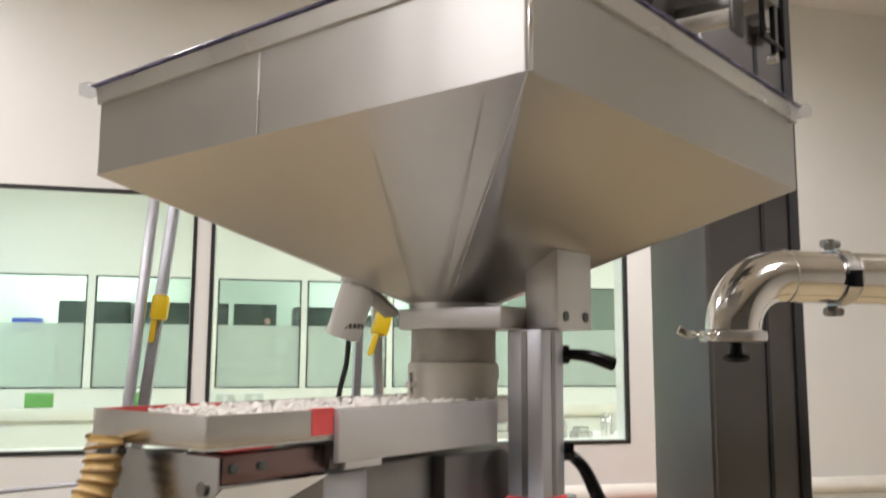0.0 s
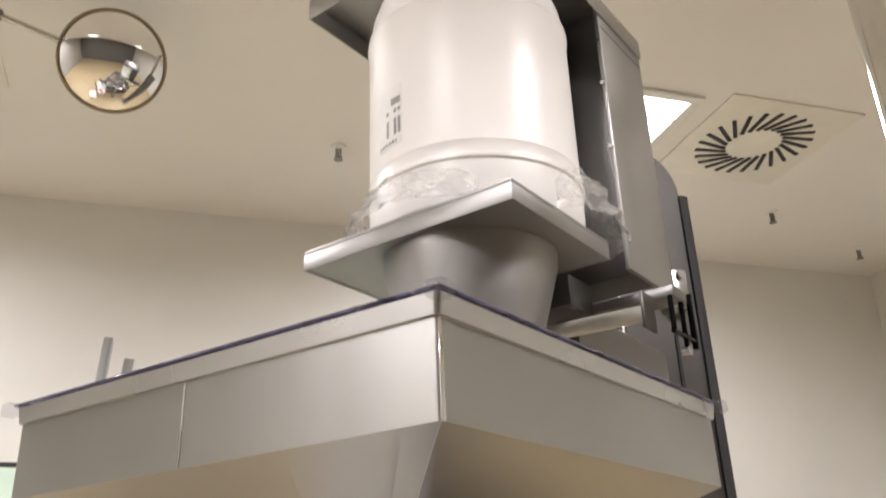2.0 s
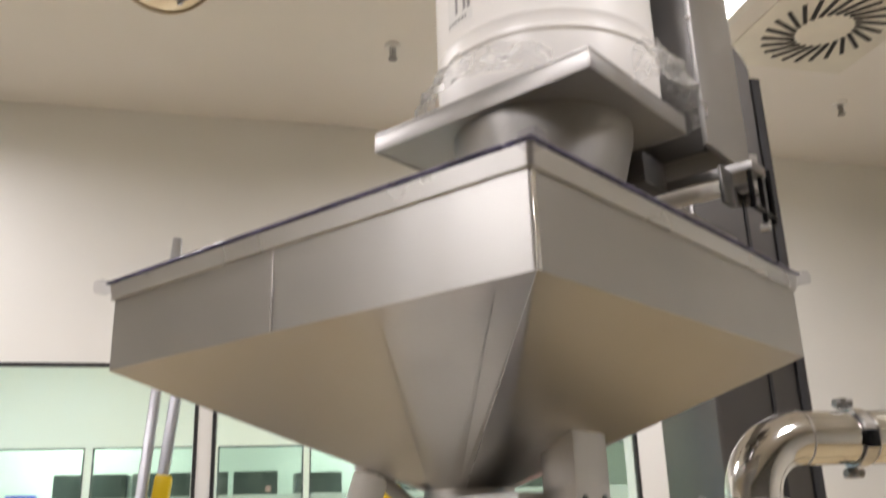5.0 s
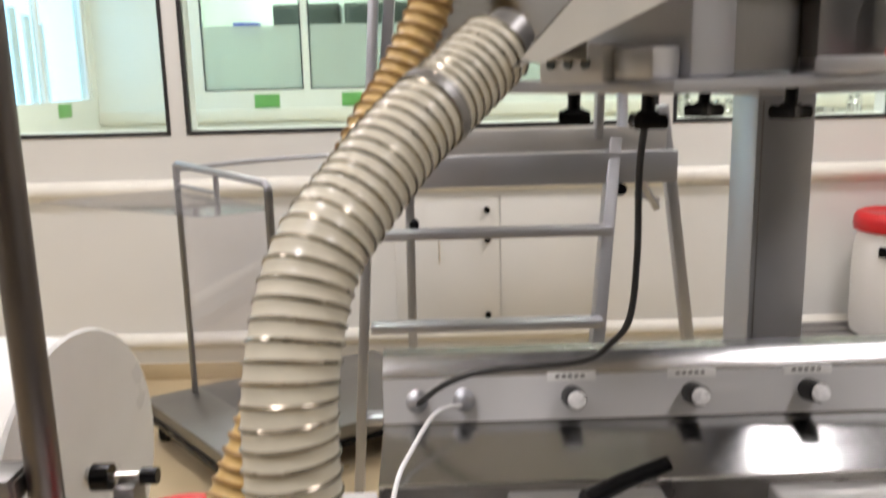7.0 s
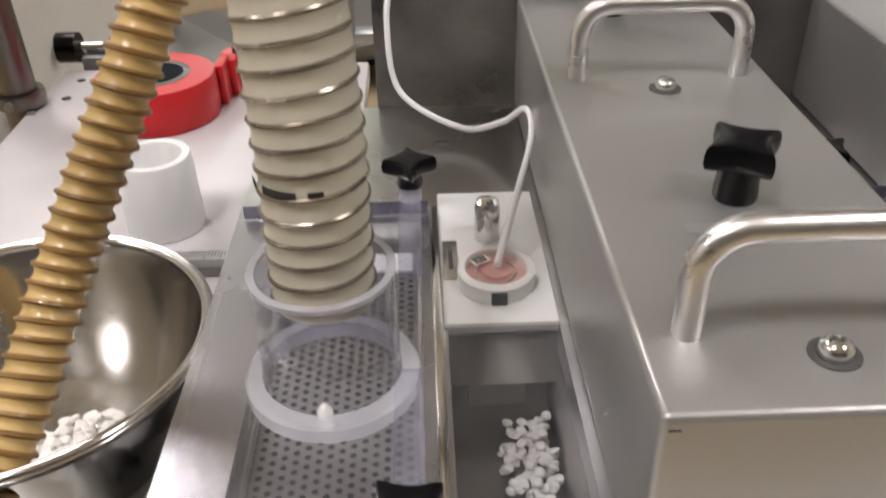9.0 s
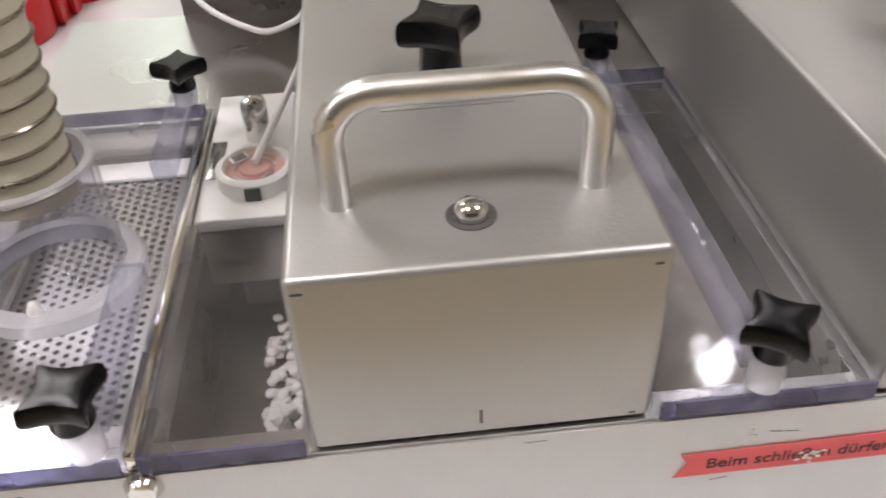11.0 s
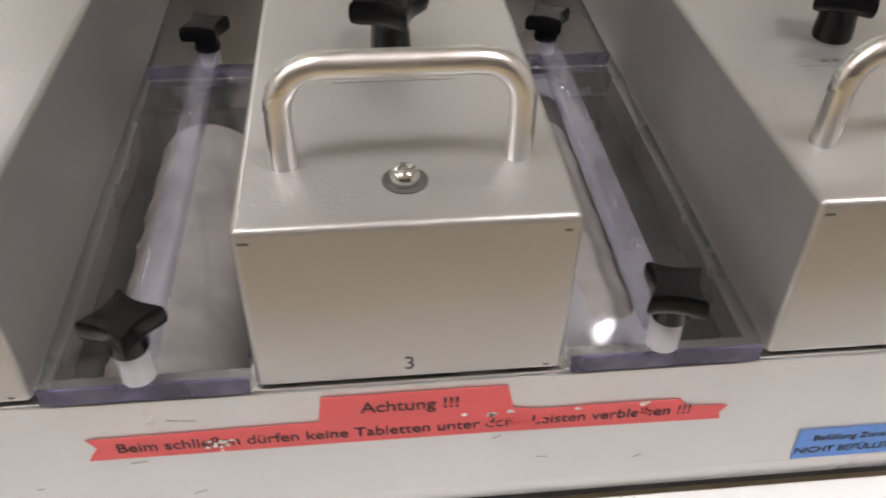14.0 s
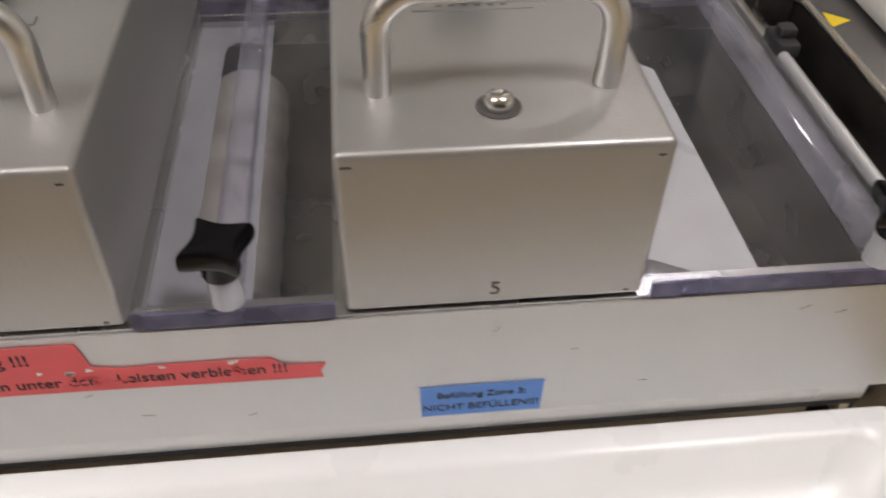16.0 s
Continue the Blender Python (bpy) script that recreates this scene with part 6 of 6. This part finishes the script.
part("paper_label", on_drum(157, 176, 2.235, 2.345), "paper", drum, "white paper label with printed bars")
ink = on_drum(168, 175, 2.31, 2.323, 0.0012)
rng = random.Random(3)
for k in range(6):
    add(ink, on_drum(158 + 2.6 * k, 158 + 2.6 * k + rng.uniform(1, 2.4), 2.24, 2.246, 0.0012))
for a in (164, 170, 173):
    add(ink, on_drum(a, a + 2.0, 2.255, 2.285, 0.0012), on_drum(a, a + 2.0, 2.295, 2.302, 0.0012))
part("label_mark", ink, "print_grey", drum)

bag = thing("plastic_bag", MP @ pose(0, 0, 2.1005), "crumpled clear plastic bag folded round the drum's mouth", "bag")


def crumple(a0, a1, reach, z0, z1, seed):
    bm, rows, n = bmesh.new(), [], 26
    for j in range(8):
        s = j / 7
        row = []
        for k in range(n):
            a = radians(a0 + (a1 - a0) * k / (n - 1))
            env = math.sin(math.pi * k / (n - 1)) ** 0.5
            c = noise.noise((k * 0.42 + seed, j * 0.75, seed)) * 0.022 + noise.noise((k * 0.9, j * 1.4, seed + 5)) * 0.010
            rad = dr + 0.004 + (reach * (1 - s) ** 0.8 + c * (1 - 0.5 * s)) * env + 0.002
            row.append(bm.verts.new(MD @ Vector((rad * math.cos(a), rad * math.sin(a), z0 + (z1 - z0) * s * (0.45 + 0.55 * env) + abs(c) * 0.5))))
        rows.append(row)
    for a, b in zip(rows, rows[1:]):
        for k in range(n - 1):
            bm.faces.new((a[k], a[k + 1], b[k + 1], b[k]))
    return bm


for a0, a1, reach, top, seed in ((120, 215, 0.045, 2.165, 1.0), (255, 350, 0.06, 2.20, 4.0), (20, 140, 0.02, 2.15, 7.0)):
    b_ = part("fold", crumple(a0, a1, reach, 2.102, top + 0.01, seed), "bag", bag)
    b_.visible_shadow = False

# ---------------------------------------------------------------- steel pipe with elbow
pipe = thing("suction_pipe", pose(0.80, 0.87, 1.5), "polished steel suction pipe with an elbow and clamps", "pipe")
pz, py, pr, eb = 1.6235, 0.87, 0.0462, 0.098
pts = [(1.578, py + 0.02, pz), (1.3, py + 0.012, pz), (1.05, py + 0.003, pz), (0.8 + eb + 0.02, py, pz)]
pts += [(0.8 + eb - eb * math.sin(radians(a)), py, pz - eb + eb * math.cos(radians(a))) for a in range(0, 91, 9)]
part("tube", sweep(pts, pr, 36, smooth=False), "chrome", pipe)
part("weld", add(*[lathe([(pr + 0.0006, -0.0015), (pr + 0.0012, 0), (pr + 0.0006, 0.0015)], 40, pose(x, py, pz, 0, 90, 0)) for x in (0.902, 1.03)]), "steel", pipe)
part("ferrule", lathe([(pr - 0.002, -0.018), (pr + 0.008, -0.016), (pr + 0.010, -0.008), (pr + 0.008, 0.0), (pr + 0.001, 0.002)], 40, pose(0.80, py, pz - eb)), "steel", pipe, "ring clamp at the open end")
part("end_cap", lathe([(0, -0.017), (pr - 0.003, -0.017), (pr - 0.003, -0.013), (0, -0.013)], 32, pose(0.80, py, pz - eb)), "rubber", pipe)
part("knob", lathe([(0, -0.052), (0.016, -0.050), (0.024, -0.045), (0.022, -0.040), (0.011, -0.036), (0.011, -0.017), (0, -0.017)], 28, pose(0.805, py, pz - eb)), "black", pipe, "black knob below the clamp")
chain = bmesh.new()
for k in range(6):
    add(chain, lathe([(0.005 + 0.0016 * math.cos(a), 0.0016 * math.sin(a)) for a in [2 * math.pi * i / 8 for i in range(8)]], 12, pose(0.748 - 0.009 * k, py - 0.035, pz - eb - 0.006, 90 * (k % 2), 20, 0), True))
add(chain, box((-0.014, -0.003, -0.007), (0.012, 0.003, 0.007), 0.002, pose(0.690, py - 0.035, pz - eb - 0.004, 0, 25, 0)))
part("clamp_chain", chain, "chrome", pipe, "wing screw on a small chain")
ring = thing("pipe_clamp", pose(1.01, py, pz), "steel pipe clamp with two bolts and a black insert", "pipe clamp")
part("ring", lathe([(pr + 0.0006, -0.011), (pr + 0.004, -0.011), (pr + 0.004, 0.011), (pr + 0.0006, 0.011)], 40, pose(1.012, py, pz, 0, 90, 0), True), "steel", ring)
for s in (1, -1):
    part("bolt", add(rod((1.000, py, pz + s * (pr + 0.003)), (1.000, py, pz + s * (pr + 0.022)), 0.009, n=14), rod((0.985, py, pz + s * (pr + 0.014)), (1.018, py, pz + s * (pr + 0.014)), 0.0075, n=12)), "steel_dark", ring)
part("insert", box((1.000, py - pr - 0.006, pz - 0.020), (1.024, py - pr + 0.004, pz + 0.010), 0.002), "black", ring)

# ---------------------------------------------------------------- platform ladder
lad = thing("platform_ladder", pose(0.1, 2.2, 0), "aluminium platform ladder with yellow hinge latches", "ladder")


def bar(a, b, w, d, turn=0.0):
    a, b = Vector(a), Vector(b)
    bm = box((-w / 2, -d / 2, 0), (w / 2, d / 2, (b - a).length), 0.003)
    z = (b - a).normalized()
    x = Vector((1, 0, 0))
    x = (x - z * x.dot(z)).normalized()
    y = z.cross(x)
    bm.transform(Matrix.Translation(a) @ Matrix((x, y, z)).transposed().to_4x4())
    return bm


part("rail", bar((-0.372, 1.88, 0.0), (-0.228, 2.16, 2.35), 0.026, 0.05), "alu", lad)
part("rail", bar((0.245, 1.88, 0.0), (0.375, 2.10, 1.12), 0.034, 0.06), "alu", lad)
for z, x0, x1 in ((0.885, -0.300, 0.345), (0.635, -0.315, 0.318), (0.385, -0.335, 0.29), (0.135, -0.35, 0.26)):
    y = 1.88 + 0.28 * z / 2.35
    part("rung", box((x0, y - 0.03, z - 0.012), (x1, y + 0.03, z + 0.012), 0.004), "alu", lad)
part("platform", box((-0.205, 2.08, 1.005), (0.545, 2.44, 1.04), 0.004), "alu", lad, "ribbed platform")
part("platform_rib", add(*[box((-0.200, 2.09 + 0.03 * k, 1.040), (0.540, 2.103 + 0.03 * k, 1.044)) for k in range(11)]), "alu_bright", lad)
part("kick_plate", box((-0.20, 2.075, 1.09), (0.515, 2.085, 1.155), 0.003), "alu_bright", lad)
part("front_beam", box((-0.205, 2.06, 1.0), (0.545, 2.079, 1.088), 0.004), "alu", lad)
part("rear_leg", bar((-0.216, 2.40, 0.0), (-0.206, 2.36, 1.12), 0.028, 0.05), "alu", lad)
part("guard_rail", bar((-0.285, 2.06, 1.02), (-0.165, 2.20, 2.30), 0.030, 0.045), "alu", lad)
part("rear_leg", bar((0.755, 2.40, 0.0), (0.575, 2.36, 1.20), 0.034, 0.05), "alu", lad)
part("guard_rail", bar((0.325, 2.08, 1.12), (0.372, 2.16, 2.3), 0.022, 0.04), "alu", lad)
part("guard_rail", bar((0.465, 2.40, 1.12), (0.400, 2.16, 1.66), 0.028, 0.04), "alu", lad)
part("strut", add(bar((0.50, 2.36, 0.93), (0.575, 2.36, 0.90), 0.02, 0.02), bar((0.47, 2.2, 1.0), (0.57, 2.36, 0.88), 0.02, 0.02)), "alu", lad)
part("end_cap", add(rod((0.385, 2.05, 0.985), (0.385, 2.08, 0.985), 0.017, n=14), rod((-0.19, 2.05, 0.90), (-0.19, 2.08, 0.90), 0.014, n=14)), "black", lad)
for x, z, tilt in ((-0.226, 1.60, 6), (0.405, 1.565, 16)):
    part("latch", add(box((-0.022, -0.045, -0.02), (0.022, 0.03, 0.05), 0.008, pose(x, 2.11, z, 0, tilt, 0)), box((-0.016, -0.042, -0.085), (-0.002, 0.0, -0.02), 0.005, pose(x, 2.11, z, 0, tilt, 0))), "yellow", lad, "yellow plastic latch")
for x, y in ((-0.372, 1.88), (0.245, 1.88), (-0.216, 2.40), (0.755, 2.40)):
    part("foot", box((x - 0.025, y - 0.035, 0.0), (x + 0.025, y + 0.035, 0.03), 0.006), "black", lad)

# ---------------------------------------------------------------- trolley with clear panels
cart = thing("trolley", pose(-0.9, 2.7, 0), "steel trolley with clear plastic panels and black castors", "trolley")
d, e = Vector((0.86, 0.51, 0)), Vector((0.63, -0.777, 0))
p0 = Vector((-1.22, 2.70, 0.105))
base = bmesh.new()
bq = [p0, p0 + d * 0.95, p0 + d * 0.95 + e * 0.66, p0 + e * 0.66]
base = prism([(q.x, q.y) for q in bq], 0.105, 0.165, None, 0.004)
part("deck", base, "steel_dark", cart, "dark steel deck")
part("deck_edge", prism([(q.x, q.y) for q in (p0 - d * 0.01 - e * 0.01, p0 + d * 0.96 - e * 0.01, p0 + d * 0.96 + e * 0.67, p0 - d * 0.01 + e * 0.67)], 0.095, 0.112), "black", cart, "black rubber edge")
for a, b in ((0.05, 0.05), (0.88, 0.05), (0.05, 0.6), (0.88, 0.6)):
    q = p0 + d * a + e * b
    wheel = part("castor", add(rod((q.x - 0.012, q.y, 0.042), (q.x + 0.012, q.y, 0.042), 0.042, n=24), box((q.x - 0.02, q.y - 0.02, 0.05), (q.x + 0.02, q.y + 0.02, 0.096), 0.003)), "black", cart, "black castor")
cl, cr = Vector((-1.04, 2.742, 0.165)), Vector((-0.621, 2.222, 0.165))
part("upright", rod(cl, (cl.x, cl.y, 1.0), 0.011, n=14), "steel_dark", cart)
part("upright", rod(cr, (cr.x, cr.y, 0.985), 0.013, n=14), "steel_dark", cart)
part("top_frame", add(rod((cl.x, cl.y, 0.93), (cl.x, cl.y, 1.02), 0.012, n=12), sweep([(cl.x, cl.y, 0.96), (cl.x, cl.y, 1.012), (cl.x + 0.01, cl.y - 0.012, 1.02), (cr.x - 0.012, cr.y + 0.014, 1.005), (cr.x, cr.y, 0.995), (cr.x, cr.y, 0.93)], 0.012, 12, smooth=False), rod((cl.x + 0.2, cl.y - 0.25, 0.93), (cl.x + 0.2, cl.y - 0.25, 1.01), 0.009, n=10), rod((cl.x, cl.y, 0.945), (cl.x + 0.2, cl.y - 0.25, 0.945), 0.007, n=10)), "alu", cart, "bent top frame")
part("back_rail", sweep([(cl.x, cl.y, 1.0), cl + d * 0.35 + Vector((0, 0, 0.845)), cl + d * 0.8 + Vector((0, 0, 0.84))], 0.009, 10), "alu", cart)
bmg = bmesh.new()
q1, q2 = cl + (cr - cl) * 0.03, cl + (cr - cl) * 0.97
for z0, z1 in ((0.2, 0.92),):
    nrm = d * 0.004
    vs = [bmg.verts.new(v) for v in (q1 + Vector((0, 0, z0 - 0.165)), q2 + Vector((0, 0, z0 - 0.165)), q2 + Vector((0, 0, z1 - 0.165)), q1 + Vector((0, 0, z1 - 0.165)))]
    ws = [bmg.verts.new(v.co + nrm) for v in vs]
    bmg.faces.new(vs)
    bmg.faces.new(ws)
    for i in range(4):
        bmg.faces.new((vs[i], vs[(i + 1) % 4], ws[(i + 1) % 4], ws[i]))
part("panel", bmg, "acrylic", cart, "clear plastic panel").visible_shadow = False
part("shelf_sheet", prism([(v.x, v.y) for v in (cl - d * 0.45, cl + d * 0.02, cr + d * 0.02, cr - d * 0.2)], 0.925, 0.931), "acrylic", cart, "clear plastic top sheet").visible_shadow = False

# ---------------------------------------------------------------- kegs on a pallet
pal = thing("plastic_pallet", pose(1.9, 3.0, 0), "dark grey slatted plastic pallet on the floor", "pallet")
for k in range(7):
    part("slat", box((1.26, 2.765 + 0.085 * k, 0.160), (2.46, 2.827 + 0.085 * k, 0.190), 0.004), "pallet", pal)
for x in (1.30, 1.83, 2.36):
    part("runner", box((x - 0.03, 2.775, 0.0), (x + 0.05, 3.325, 0.1595), 0.005), "pallet", pal)


def keg(x, y, label):
    k = thing("plastic_keg", pose(x, y, 0.190), label, "keg", "kegs on the pallet")
    part("body", lathe([(0, 0), (0.135, 0), (0.155, 0.012), (0.163, 0.05), (0.166, 0.25), (0.163, 0.37), (0.158, 0.41), (0.150, 0.435), (0.150, 0.47), (0, 0.47)], 48, pose(x, y, 0.1905)), "drum", k)
    part("lid", lathe([(0.150, 0.445), (0.166, 0.447), (0.170, 0.46), (0.170, 0.495), (0.160, 0.515), (0.145, 0.522), (0.130, 0.514), (0, 0.516)], 48, pose(x, y, 0.1905)), "red", k, "red screw lid")
    part("grip", add(box((-0.032, -0.012, -0.03), (0.032, 0.006, 0.012), 0.006, pose(x - 0.105, y - 0.125, 0.575, 0, 0, -38))), "black", k, "black carrying grip")
    part("label", box((-0.04, -0.001, -0.06), (0.04, 0.001, 0.06), 0, pose(x + 0.105, y - 0.128, 0.425, 0, 0, 38)), "paper", k)


keg(1.78, 3.13, "white plastic keg with a red lid on a pallet")
keg(2.17, 3.13, "white plastic keg with a red lid beside another keg")
single("red_reflector", box((1.40, WALL_N - 0.008, 0.72), (1.41, WALL_N - 0.007, 0.73)), "red", "tiny red mark on the panel wall", "mark")


def motions():
    turn = []
    for k in range(161):
        t = k * 0.1
        turn.append((t, pose(0.127, 0.148, 0.757, 0, (-62.0 * k) % 360, 0)))
    walk(brush, turn)
    walk(brush2, [(t, pose(0.372, 0.148, 0.757) @ pose(0, 0, 0, 0, (-62.0 * k) % 360, 0)) for k, (t, m) in enumerate(turn)])


motions()
